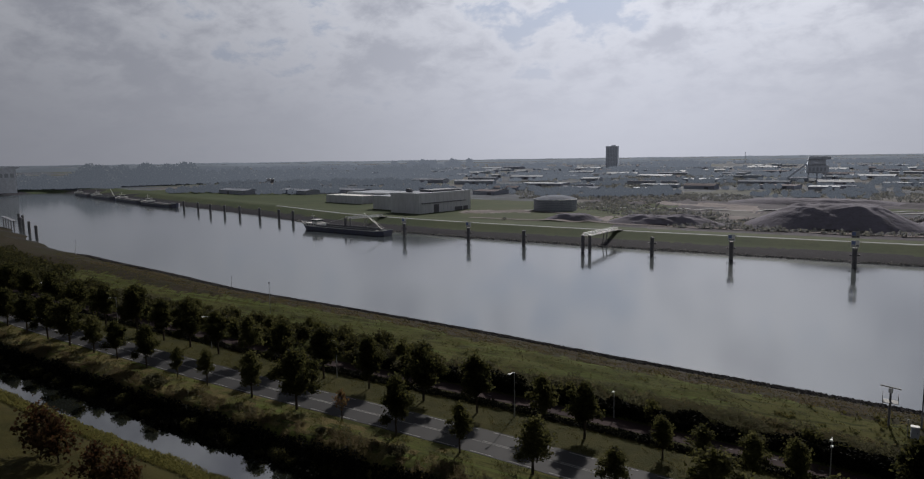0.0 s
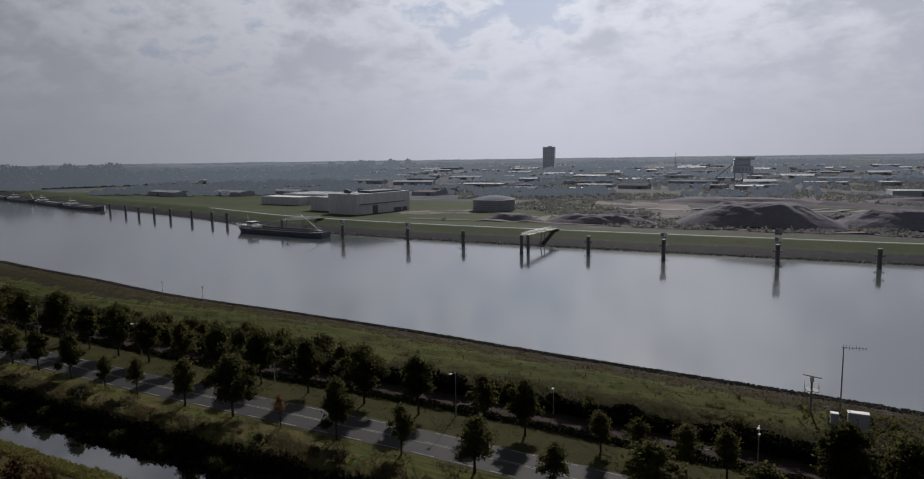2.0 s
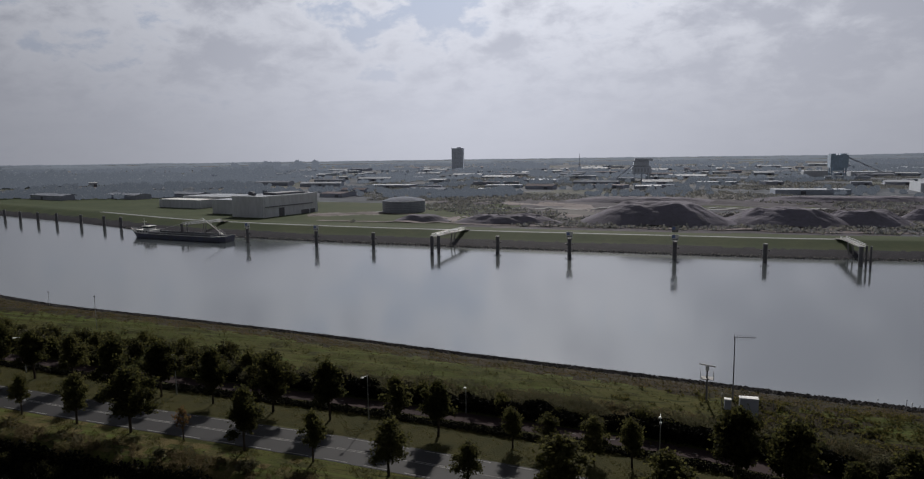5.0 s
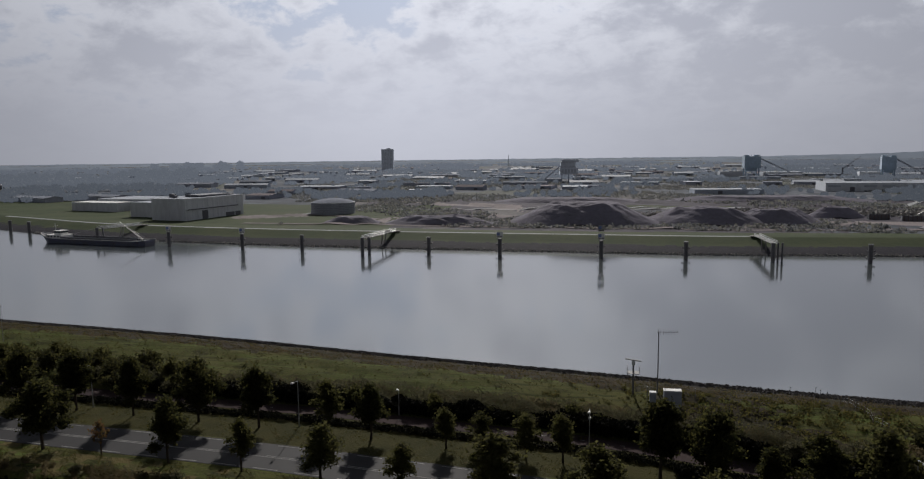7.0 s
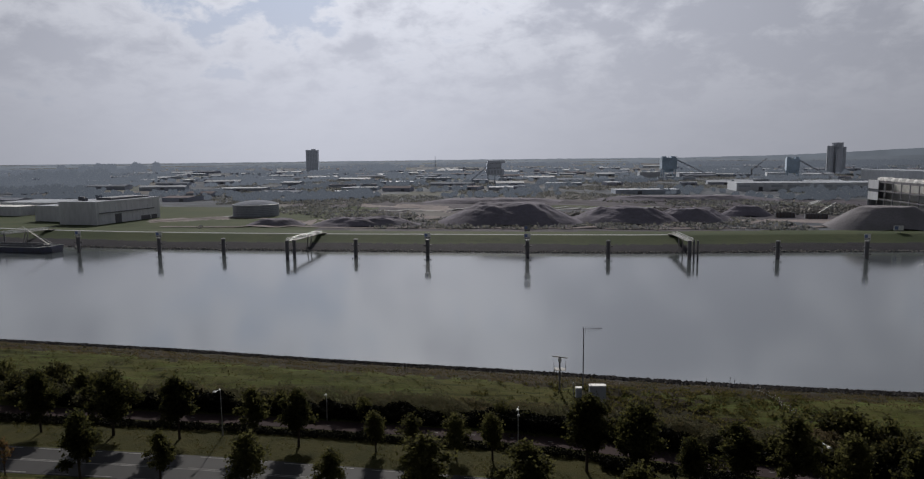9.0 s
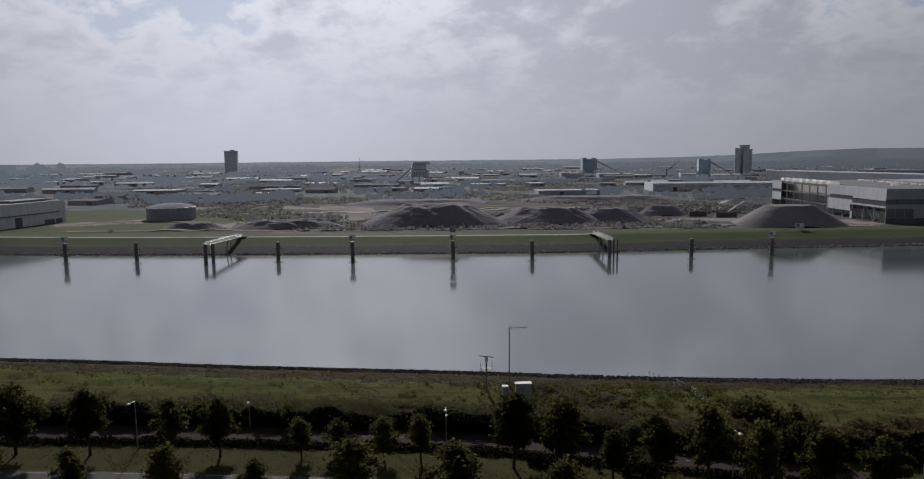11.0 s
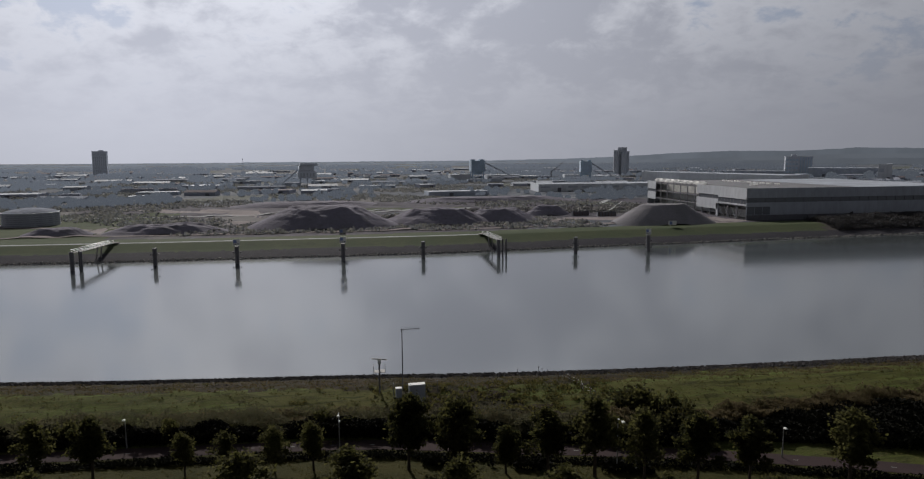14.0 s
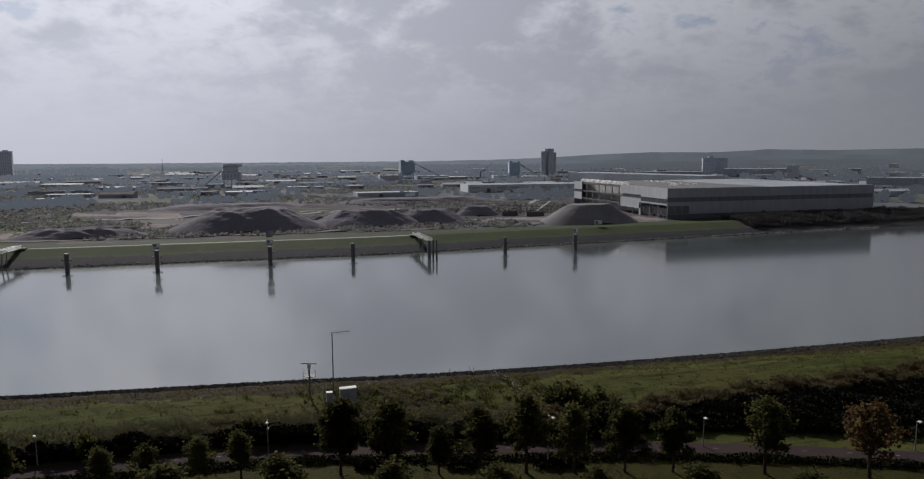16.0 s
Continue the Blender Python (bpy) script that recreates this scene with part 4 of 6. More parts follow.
def pile(x, y, sign=0, turn=8.0, size=1.0, group="mooring piles along the far bank"):
    label = "thick dark steel mooring pile with pegs" + (" and blue-white sign" if sign else " in the canal")
    t = thing("mooring_pile", label, "mooring pile", pose(x, y, 0, 0, 0, turn) @ Matrix.Diagonal((size, size, 1, 1)), group)
    part("tube", PILE, None, t)
    part("band", PILE_CAP, None, t, "pale painted band")
    part("ladder", LADDER, None, t)
    for z in (1.6, 4.4):
        ob = part("bollard", PEG, None, t)
        ob.matrix_basis = pose(0, 0, z)
    for k in range(sign):
        z = 7.3 + 3.3 * k
        post = Shape()
        for sx in (-0.7, 0.7):
            post.rod((sx, 0.1, z - 0.6), (sx, 0.1, z + 2.6), 0.07, None, 6)
        part("post", post, GALV, t)
        board = part("board", Shape().box(0, 0, z, 2.6, 0.08, 2.4), WHITE if k == 0 else CONCRETE, t, "white-framed board")
        part("field", Shape().box(-0.55, -0.055, z + 0.9, 1.2, 0.02, 1.25), BLUE, board, "blue square")
        part("bar", Shape().box(0.65, -0.055, z + 0.35, 0.8, 0.02, 0.35), BLACK, board)
        part("bar", Shape().box(-0.5, -0.055, z + 0.3, 1.2, 0.02, 0.25), BLACK, board)
    return t


for x, y, s in ((-211, 281, 1), (-170, 278, 1), (-140, 278, 0), (-80.5, 278, 0), (-49.3, 277.5, 1), (-7.5, 277, 2), (25.3, 277.5, 0), (91.5, 279, 0), (125.1, 280, 1)):
    pile(x, y, s)
for x, y in ((-498, 357), (-470, 350), (-442, 340), (-421, 336.5), (-400, 333), (-372, 327), (-348, 322.5), (-330, 318)):
    pile(x, y, 0, -10)
for x, y in ((-393.5, 189), (-424, 200), (-449, 208.5), (-462, 213), (-478, 222), (-496, 228)):
    pile(x, y, 0, -30, 0.9, "piles of the landing stage")


def gangway(x, y0, y1, z0, z1):
    t = thing("gangway", "steel gangway with railings from the bank to mooring piles", "gangway", group="gangways of the far bank")
    n = 12
    at = lambda k: (y0 + (y1 - y0) * k / n, z0 + (z1 - z0) * k / n)
    deck = Shape()
    for (a, za), (b, zb) in ((at(0), at(n)),):
        deck.add([(x - 0.9, a, za), (x + 0.9, a, za), (x + 0.9, b, zb), (x - 0.9, b, zb), (x - 0.9, a, za - 0.25), (x + 0.9, a, za - 0.25), (x + 0.9, b, zb - 0.25), (x - 0.9, b, zb - 0.25)],
                 [(0, 1, 2, 3), (7, 6, 5, 4), (0, 3, 7, 4), (2, 1, 5, 6), (1, 0, 4, 5), (3, 2, 6, 7)])
    part("deck", deck, CONCRETE, t)
    for sx in (-1.0, 1.0):
        rail = Shape()
        for lift in (0.0, 0.55, 1.15):
            rail.rod((x + sx, y0, z0 + lift), (x + sx, y1, z1 + lift), 0.09, None, 6)
        for k in range(n + 1):
            yy, zz = at(k)
            rail.rod((x + sx, yy, zz - 0.2), (x + sx, yy, zz + 1.15), 0.06, None, 5)
            if k < n:
                y2, z2 = at(k + 1)
                rail.rod((x + sx, yy, zz), (x + sx, y2, z2 + 1.15), 0.04, None, 5)
        part("railing", rail, GALV, t)
    for px, py, pr in ((x - 0.6, y0 - 0.8, 0.75), (x + 1.5, y0 + 1.0, 0.36), (x + 2.7, y0 - 0.4, 0.36)):
        part("tube", Shape().rod((px, py, -3), (px, py, z0 + 0.4), pr, None, 14), STEEL_DARK, t, "dark steel pile")
        part("bollard", Shape().rod((px - pr - 0.5, py, 1.8), (px + pr + 0.5, py, 1.8), 0.12, None, 6), STEEL_DARK, t)
    part("trestle", Shape().rod((x - 0.8, y1 - 16, 0), (x - 0.8, y1 - 14, (z0 + z1) / 2), 0.25, None, 8).rod((x + 0.8, y1 - 16, 0), (x + 0.8, y1 - 14, (z0 + z1) / 2), 0.25, None, 8), CONCRETE, t)
    part("landing", Shape().box(x, y1 + 1.2, z1 - 0.5, 5.0, 3.0, 0.5), CONCRETE, t)


gangway(-107.5, 271.5, 311, 6.8, 5.6)
gangway(57.6, 277.0, 312, 6.8, 5.6)
gangway(-259.0, 291.0, 322, 6.8, 5.6)
jetty = thing("landing_stage", "low landing stage on piles at the grassy near bank", "jetty")
part("deck", Shape().box(-486, 217, 4.6, 50, 2.4, 0.4, -0.30), STEEL_DARK, jetty)
for k in range(5):
    part("leg", Shape().rod((-508 + 11 * k, 223.6 - 3.4 * k, -3), (-508 + 11 * k, 223.6 - 3.4 * k, 4.7), 0.35, None, 8), STEEL_DARK, jetty)


def barge(name, label, length, beam, m, boom, laden, ahead=False):
    """A river barge: stern at -x, bow at +x, waterline at 0."""
    t = thing(name, label, "barge", m, "moored barges")
    hull, n = Shape(), 22
    for i in range(n + 1):
        u = i / n
        x = (u - 0.5) * length
        w = beam / 2 * min(1, (1 - u) / 0.09 + 0.05) ** 0.55 * min(1, u / 0.06 + 0.35) ** 0.5
        top = 2.5 + 1.5 * max(0, (u - 0.86) / 0.14) ** 1.5 + 0.9 * max(0, (0.12 - u) / 0.12)
        if ahead:
            w = beam / 2 * min(1, u / 0.13 + 0.02) ** 0.6 * min(1, (1 - u) / 0.03 + 0.55) ** 0.5
            top = 2.5 + 2.4 * max(0, (0.16 - u) / 0.16) ** 1.2 + 0.5 * max(0, (u - 0.9) / 0.1)
        flare = 0.86
        rake = 5.0 * max(0, (0.12 - u) / 0.12) if ahead else 0.0
        hull.v += [(x + rake, -w * flare * 0.8, -1.0), (x + rake * 0.8, -w * flare, 0.2), (x, -w, top), (x, w, top), (x + rake * 0.8, w * flare, 0.2), (x + rake, w * flare * 0.8, -1.0)]
    for i in range(n):
        o = 6 * i
        hull.f += [(o + k, o + k + 6, o + k + 7, o + k + 1) for k in (0, 1, 3, 4)]
    hull.f += [tuple(range(6)), tuple(range(6 * n + 5, 6 * n - 1, -1))]
    part("hull", hull, HULL, t, "dark blue riveted hull")
    for sy in (2, 3):
        strake = Shape().tube([hull.v[6 * i + sy] for i in range(n + 1)], 0.14)
        part("gunwale", strake, WHITE, t, "pale painted gunwale")
    deck = Shape()
    for i in range(n):
        a, b = 6 * i, 6 * i + 6
        q = [Vector(hull.v[j]) - Vector((0, 0, 0.25)) for j in (a + 2, b + 2, b + 3, a + 3)]
        deck.add(q, [(0, 1, 2, 3)])
    part("deck", deck, DECK, t)
    h0, h1 = -0.26 * length, 0.36 * length
    coam = Shape()
    for sy in (-1, 1):
        coam.box((h0 + h1) / 2, sy * beam * 0.38, 2.2, h1 - h0, 0.25, 1.15)
    for ex in (h0, h1):
        coam.box(ex, 0, 2.2, 0.25, beam * 0.76 + 0.25, 1.15)
    part("hold_coaming", coam, DECK, t)
    part("cargo" if laden else "hold_floor", Shape().box((h0 + h1) / 2, 0, 2.26, h1 - h0 - 0.3, beam * 0.74, 0.5 if laden else 0.12), GRAVEL if laden else STEEL_DARK, t)
    for sy in (-1, 1):
        rail = Shape()
        rail.rod((h1, sy * beam * 0.46, 3.5), (h0, sy * beam * 0.46, 3.3), 0.045, None, 5)
        for k in range(10):
            xx = h0 + (h1 - h0) * k / 9
            rail.rod((xx, sy * beam * 0.46, 2.2), (xx, sy * beam * 0.46, 3.45), 0.035, None, 5)
        part("railing", rail, GALV, t)
    sx = (-0.33 if ahead else -0.37) * length
    house = part("deckhouse", Shape().box(sx, 0, 2.2, 0.15 * length, beam * 0.74, 1.9, 0, 0.12), WHITE, t, "pale painted deckhouse")
    for k in range(4):
        for sy in (-1, 1):
            part("window", Shape().box(sx + (k - 1.5) * 2.2, sy * beam * 0.372, 3.0, 1.1, 0.06, 0.7), GLASS, house)
    wheel = part("wheelhouse", Shape().box(sx + 1.5, 0, 4.1, 4.2, 4.6, 0.9).box(sx + 1.5, 0, 5.95, 4.8, 5.2, 0.22, 0, 0.1), WHITE, t, "pale wheelhouse")
    part("glazing", Shape().box(sx + 1.5, 0, 5.0, 4.1, 4.5, 0.95), GLASS, wheel)
    part("mast", Shape().rod((sx - 2, 0, 4.1), (sx - 2.2, 0, 10.0), 0.10, 0.05, 6).rod((sx - 2.1, -1.4, 8.2), (sx - 2.1, 1.4, 8.2), 0.05, None, 5), WHITE, t)
    part("stern_gear", Shape().box(-0.46 * length, 0, 3.0, 2.6, 2.2, 1.0, 0, 0.1).rod((-0.475 * length, 0, 3), (-0.475 * length, 0, 6), 0.05, None, 5), STEEL_DARK, t)
    part("windlass", Shape().box(0.42 * length, 0, 2.6, 2.2, 2.6, 1.0, 0, 0.15).rod((0.42 * length, -1.6, 3.4), (0.42 * length, 1.6, 3.4), 0.3, None, 10), STEEL_DARK, t)
    if boom:
        b = Shape()
        foot, tip = Vector((0.44 * length, 0, 3.2)), Vector((0.235 * length, 0.8, 11.2))
        for dy in (-0.35, 0.35):
            b.rod(foot + Vector((0, dy, 0)), tip + Vector((0, dy * 0.4, 0)), 0.11, 0.08, 6)
        for k in range(10):
            p = foot.lerp(tip, k / 10)
            b.rod(p + Vector((0, -0.35, 0)), foot.lerp(tip, (k + 1) / 10) + Vector((0, 0.3, 0)), 0.06, None, 5)
        part("boom", b, WHITE, t, "pale lattice loading boom")
        part("stay", Shape().rod(tip, (0.46 * length, 0, 4.0), 0.05, None, 5).rod(tip, (-0.20 * length, 0, 4.4), 0.06, None, 5), GALV, t)
    return t


barge("barge", "long dark blue river barge with empty hold and loading boom", 71, 9.4, pose(-256.5, 284.5, 0, 0, 0, -6.5), True, False, True)
barge("barge", "laden dark river barge moored on the canal", 74, 10.5, pose(-555, 374, 0, 0, 0, -13), False, True)
barge("barge", "dark river barge moored in a row", 84, 10.5, pose(-638, 398, 0, 0, 0, -17), False, True)
barge("barge", "dark river barge moored in a row", 84, 10, pose(-725, 422, 0, 0, 0, -16), True, False)
barge("barge", "low dark river barge moored far off", 70, 9, pose(-808, 446, 0, 0, 0, -17), False, True)

# ---- near bank ----


def street_lamp(x, y, h, arm, turn, label, double=False):
    t = thing("street_lamp", label, "street lamp", pose(x, y, gz_at(x, y), 0, 0, turn), "lamps along the road" if arm > 0.6 else "lamps along the cycle path")
    part("pole", Shape().rod((0, 0, -0.2), (0, 0, 1.2), 0.11, 0.11, 10).rod((0, 0, 1.2), (0, 0, h), 0.085, 0.05, 10), GALV, t)
    a = part("arm", Shape().rod((0, 0, h - 0.05), (0, -arm, h + 0.18), 0.04, 0.035, 6), GALV, t)
    part("head", Shape().add([(-0.16, -arm + 0.15, h + 0.10), (0.16, -arm + 0.15, h + 0.10), (0.2, -arm - 0.45, h + 0.16), (-0.2, -arm - 0.45, h + 0.16), (-0.1, -arm + 0.1, h + 0.26), (0.1, -arm + 0.1, h + 0.26), (0.12, -arm - 0.4, h + 0.32), (-0.12, -arm - 0.4, h + 0.32)],
                              [(3, 2, 1, 0), (4, 5, 6, 7), (0, 1, 5, 4), (1, 2, 6, 5), (2, 3, 7, 6), (3, 0, 4, 7)]), WHITE, a, "pale lamp head")
    if double:
        b = part("arm", Shape().rod((0, 0, h - 1.6), (0, 0.5, h - 1.5), 0.03, None, 6), GALV, t)
        part("head", Shape().box(0, 0.75, h - 1.55, 0.28, 0.55, 0.16, 0, 0.05), WHITE, b, "pale lamp head")


for x in (-229, -192.5, -156, -119.3, -83, -46.3, -3.5, 31.5, 70.2):
    street_lamp(x, float(road_y(x)) + 10.4, 7.0, 1.5, 0, "tall grey street lamp with one arm over the road", x == -3.5)
for x, y in ((-33, 95.7), (54.5, 78.2), (81.5, 69.6)):
    street_lamp(x, y, 4.0, 0.25, 0, "short grey lamp post beside the cycle path")

mast = thing("antenna_mast", "slender grey mast carrying a comb-like antenna", "antenna mast", pose(6.3, 110.5, gz_at(6.3, 110.5)))
part("pole", Shape().rod((0, 0, -0.2), (0, 0, 6), 0.11, 0.09, 8).rod((0, 0, 6), (0, 0, 10.4), 0.09, 0.07, 8), STEEL_DARK, mast)
yagi = Shape().rod((-0.3, 0, 10.3), (3.0, 0.3, 10.35), 0.04, None, 5)
for k in range(8):
    u = -0.1 + 0.42 * k
    hh = 0.95 - 0.05 * k
    yagi.rod((u, 0.09 * k * 0.42, 10.3 - hh * 0.55), (u, 0.09 * k * 0.42, 10.3 + hh * 0.55), 0.03, None, 4)
part("antenna", yagi, STEEL_DARK, mast)
radar = thing("radar_post", "steel post with radar scanner and small railed platform", "radar", pose(2.4, 109.4, gz_at(2.4, 109.4)))
part("pole", Shape().rod((0, 0, -0.2), (0, 0, 5.2), 0.16, 0.14, 10), STEEL_DARK, radar)
part("platform", Shape().box(0, 0, 3.75, 1.9, 1.6, 0.08), BLACK, radar)
for sx in (-0.95, 0.95):
    cage = Shape()
    for sy in (-0.8, 0.8):
        cage.rod((sx, sy, 3.75), (sx, sy, 4.85), 0.035, None, 5)
    for zz in (4.3, 4.85):
        cage.rod((sx, -0.8, zz), (sx, 0.8, zz), 0.03, None, 5)
    part("railing", cage, STEEL_DARK, radar)
part("motor_box", Shape().box(0, 0, 5.1, 0.55, 0.55, 0.65, 0, 0.06), WHITE, radar)
part("scanner", Shape().box(0, 0, 5.8, 2.6, 0.2, 0.14, -0.35, 0.03), CONCRETE, radar, "pale scanner bar")


def cabinet(x, y, sx, sy, h, label):
    z = gz_at(x, y)
    t = thing("equipment_cabinet", label, "cabinet", pose(x, y, z, 0, 0, 4))
    body = part("body", Shape().box(0, 0, -0.2, sx, sy, h + 0.2), CLAD_GREY, t)
    part("roof", Shape().box(0, 0, h, sx + 0.12, sy + 0.12, 0.16, 0, 0.05), WHITE, t, "white flat roof")
    n = max(1, int(sx / 0.9))
    for k in range(n):
        dx = (k - (n - 1) / 2) * sx / n
        dr = part("door", Shape().box(dx, -sy / 2 - 0.012, 0.15, sx / n - 0.08, 0.02, h - 0.3), CLAD_GREY, t)
        part("handle", Shape().box(dx + 0.25, -sy / 2 - 0.04, 1.1, 0.04, 0.04, 0.2), BLACK, dr)


cabinet(8.3, 105.8, 2.6, 1.1, 2.9, "large grey equipment cabinet with a white roof")
cabinet(5.4, 106.6, 0.95, 0.8, 1.9, "small grey equipment cabinet beside the mast")
for x, y, h, r in ((11.9, 107.9, 2.4, 0.05), (4.6, 107.6, 2.2, 0.05), (-131.7, 117.6, 7.8, 0.06), (-172.6, 139.0, 3.8, 0.06), (-297, 158.0, 6.0, 0.07), (28.4, 120.0, 1.3, 0.05), (32.5, 120.4, 1.6, 0.06), (33.3, 120.6, 1.2, 0.06), (34.4, 120.7, 0.9, 0.06)):
    t = thing("marker_post", "thin grey post standing on the grass bank", "post", pose(x, y, gz_at(x, y)))
    part("pole", Shape().rod((0, 0, -0.2), (0, 0, h), r, r * 0.7, 7), STEEL_DARK if h < 2.5 else GALV, t)
    part("cap", Shape().box(0, 0, h - 0.02, 0.28 if h > 3 else 0.14, 0.18, 0.35 if h > 3 else 0.12), STEEL_DARK, t)
fence = thing("paddock_fence", "short row of weathered fence posts on the bank", "fence")
for k in range(9):
    x, y = 34.6 + 0.25 * k + (0.4 if k % 3 else 0), 114.5 - 1.6 * k
    z = gz_at(x, y)
    part("post", Shape().rod((x, y, z - 0.3), (x + 0.05, y, z + 1.35), 0.09, 0.08, 7), TIMBER, fence)
for zz in (0.55, 1.1):
    line = [(34.6 + 0.25 * k + (0.4 if k % 3 else 0), 114.5 - 1.6 * k) for k in range(9)]
    w = Shape().tube([(x, y, gz_at(x, y) + zz) for x, y in line], 0.012, 4)
    part("wire", w, GALV, fence)

# ---- far bank: halls, tank, heaps ----


def block(t, x, y, z, sx, sy, h, turn, wall, roof, name="wall"):
    """Outer walls of a hall as a hollow ring, and a roof slab with a low parapet."""
    s = Shape()
    c, sn = math.cos(turn), math.sin(turn)
    for dx, dy, a, b in ((0, -sy / 2 + 0.15, sx, 0.3), (0, sy / 2 - 0.15, sx, 0.3), (-sx / 2 + 0.15, 0, 0.3, sy - 0.6), (sx / 2 - 0.15, 0, 0.3, sy - 0.6)):
        s.box(x + dx * c - dy * sn, y + dx * sn + dy * c, z - 0.5, a, b, h + 0.5, turn)
    w = part(name, s, wall, t)
    part("roof", Shape().box(x, y, z + h - 0.37, sx - 0.62, sy - 0.62, 0.35, turn), roof, t)
    return w


def side(x, y, turn, sx, sy, u, v):
    """A place on a turned building's plan, from its centre."""
    return x + u * math.cos(turn) - v * math.sin(turn), y + u * math.sin(turn) + v * math.cos(turn)


# the large new hall: its south face looks over the canal, its west face is still partly open
hall = thing("industrial_hall", "large grey-clad industrial hall under construction with dark window strip", "hall")
X0, X1, Y0, Y1, Z0, ZT = 220.0, 371.0, 360.0, 496.0, 4.0, 22.5
south = part("south_wall", Shape().box((X0 + X1) / 2, Y0 + 0.2, 7.0, X1 - X0, 0.4, 7.2).box((X0 + X1) / 2, Y0 + 0.2, 16.9, X1 - X0, 0.4, ZT - 16.9), CLAD_GREY, hall, "flat grey cladding panels")
part("plinth", Shape().box((X0 + X1) / 2, Y0 + 0.35, Z0 - 1, X1 - X0 - 0.3, 0.5, 4.0), CLAD_DARK, hall, "dark plinth")
for k in range(25):
    part("window", Shape().box(X0 + 3.0 + 6.0 * k, Y0 + 0.38, 14.2, 5.75, 0.12, 2.7), PANE, south)
    part("mullion", Shape().box(X0 + 6.0 * k + 0.0625, Y0 + 0.25, 14.2, 0.25, 0.3, 2.7), CLAD_DARK, south)
for k in range(3):
    part("window", Shape().box(X0 + 2.6 + 4.9 * k, Y0 - 0.03, 7.2, 4.6, 0.06, 4.6), PANE, south)
for k in range(24):
    part("panel_joint", Shape().box(X0 + 6.2 * (k + 1), Y0 - 0.012, 7.05 if k > 2 else 12.2, 0.12, 0.02, 7.1 if k > 2 else 1.9), SHED_WALL, south)
    part("panel_joint", Shape().box(X0 + 6.2 * (k + 1), Y0 - 0.012, 17.0, 0.12, 0.02, 5.4), SHED_WALL, south)
for y, sy, z, h in ((376, 31.6, 16.0, 6.5), (376, 31.6, 12.2, 0.9), (405.5, 27, 17.0, 5.5), (405.5, 27, 8.2, 6.4), (392.9, 2.0, 3.0, 9.1), (489, 14, 9.0, 5.5), (489, 14, 16.6, 5.9)):
    part("west_panel", Shape().box(X0 + 0.2, y, z, 0.4, sy, h), CLAD_PALE, hall, "pale cladding panel")
for y0, n, z, h in ((362, 9, 13.1, 2.9), (394, 7, 14.6, 2.4), (483.5, 4, 14.5, 2.1)):
    for k in range(n):
        part("window", Shape().box(X0 + 0.3, y0 + 3.5 * k, z, 0.12, 3.2, h), PANE, hall)
for k in range(14):
    y = 361 + k * 10.3
    part("column", Shape().box(X0 + 0.75, y, Z0 - 1, 0.6, 0.6, ZT - Z0 - 0.2), FRAME, hall, "steel column")
for zz in (9.6, 15.0, 20.8):
    part("beam", Shape().box(X0 + 0.8, 450.5, zz, 0.5, 63, 0.8), FRAME, hall, "steel beam")
for k in range(4):
    a, b = 364 + 7.5 * k, 371.5 + 7.5 * k
    part("brace", Shape().rod((X0 + 0.6, a, Z0), (X0 + 0.6, b, 12.2), 0.18, None, 6).rod((X0 + 0.6, b, Z0), (X0 + 0.6, a, 12.2), 0.18, None, 6), GALV, hall)
for zz in (4.05, 9.8, 15.2):
    part("storey_floor", Shape().box(X0 + 5.2, 428, zz, 7.6, 133, 0.3), CONCRETE, hall)
# White wall added to brighten the view through the open frame.
part("bright_backing", Shape().box(X0 + 9.6, 428, Z0, 0.4, 134, 17.6), WHITE, hall)
part("east_wall", Shape().box(X1 - 0.2, 428, Z0 - 1, 0.4, 135, ZT - Z0 + 1), CLAD_GREY, hall)
part("north_wall", Shape().box((X0 + X1) / 2, Y1 + 0.2, Z0 - 1, X1 - X0, 0.4, ZT - Z0 + 1), CLAD_GREY, hall)
roof = part("roof", Shape().box((X0 + X1) / 2 + 5.0, 428, 21.9, X1 - X0 - 10.8, 134, 0.3), ROOF_GREY, hall, "flat dark roof")
part("roof_sheet", Shape().box(332, 428, 22.21, 76, 132, 0.05), ROOF_PALE, hall, "pale roof sheet")
for y, sy in ((389.0, 56.0), (490.0, 10.0)):
    part("roof", Shape().box(X0 + 5.4, y, 21.9, 9.6, sy, 0.3), ROOF_GREY, hall, "flat dark roof")
# Roof left open over these beams so daylight reaches the frame.
for u in (1.2, 5.8):
    part("roof_beam", Shape().box(X0 + u, 451, 21.7, 0.4, 68, 0.48), FRAME, hall, "steel roof beam")
for k in range(8):
    part("roof_beam", Shape().box(X0 + 5.6, 420 + 9.0 * k, 21.3, 9.0, 0.35, 0.4), FRAME, hall, "steel roof beam")
for k in range(8):
    y = 418 + 9.0 * k
    part("roof_light", Shape().box(X0 + 3.4, y + 2, 22.2, 5.6, 4.2, 2.3, 0, 0.9), OPAL, roof, "white roof light")
for k in range(9):
    part("roof_light", Shape().box(X0 + 48 + 0.6 * k, 405 + 9 * k, 22.2, 3.0, 1.8, 0.9, 0, 0.3), OPAL, roof)
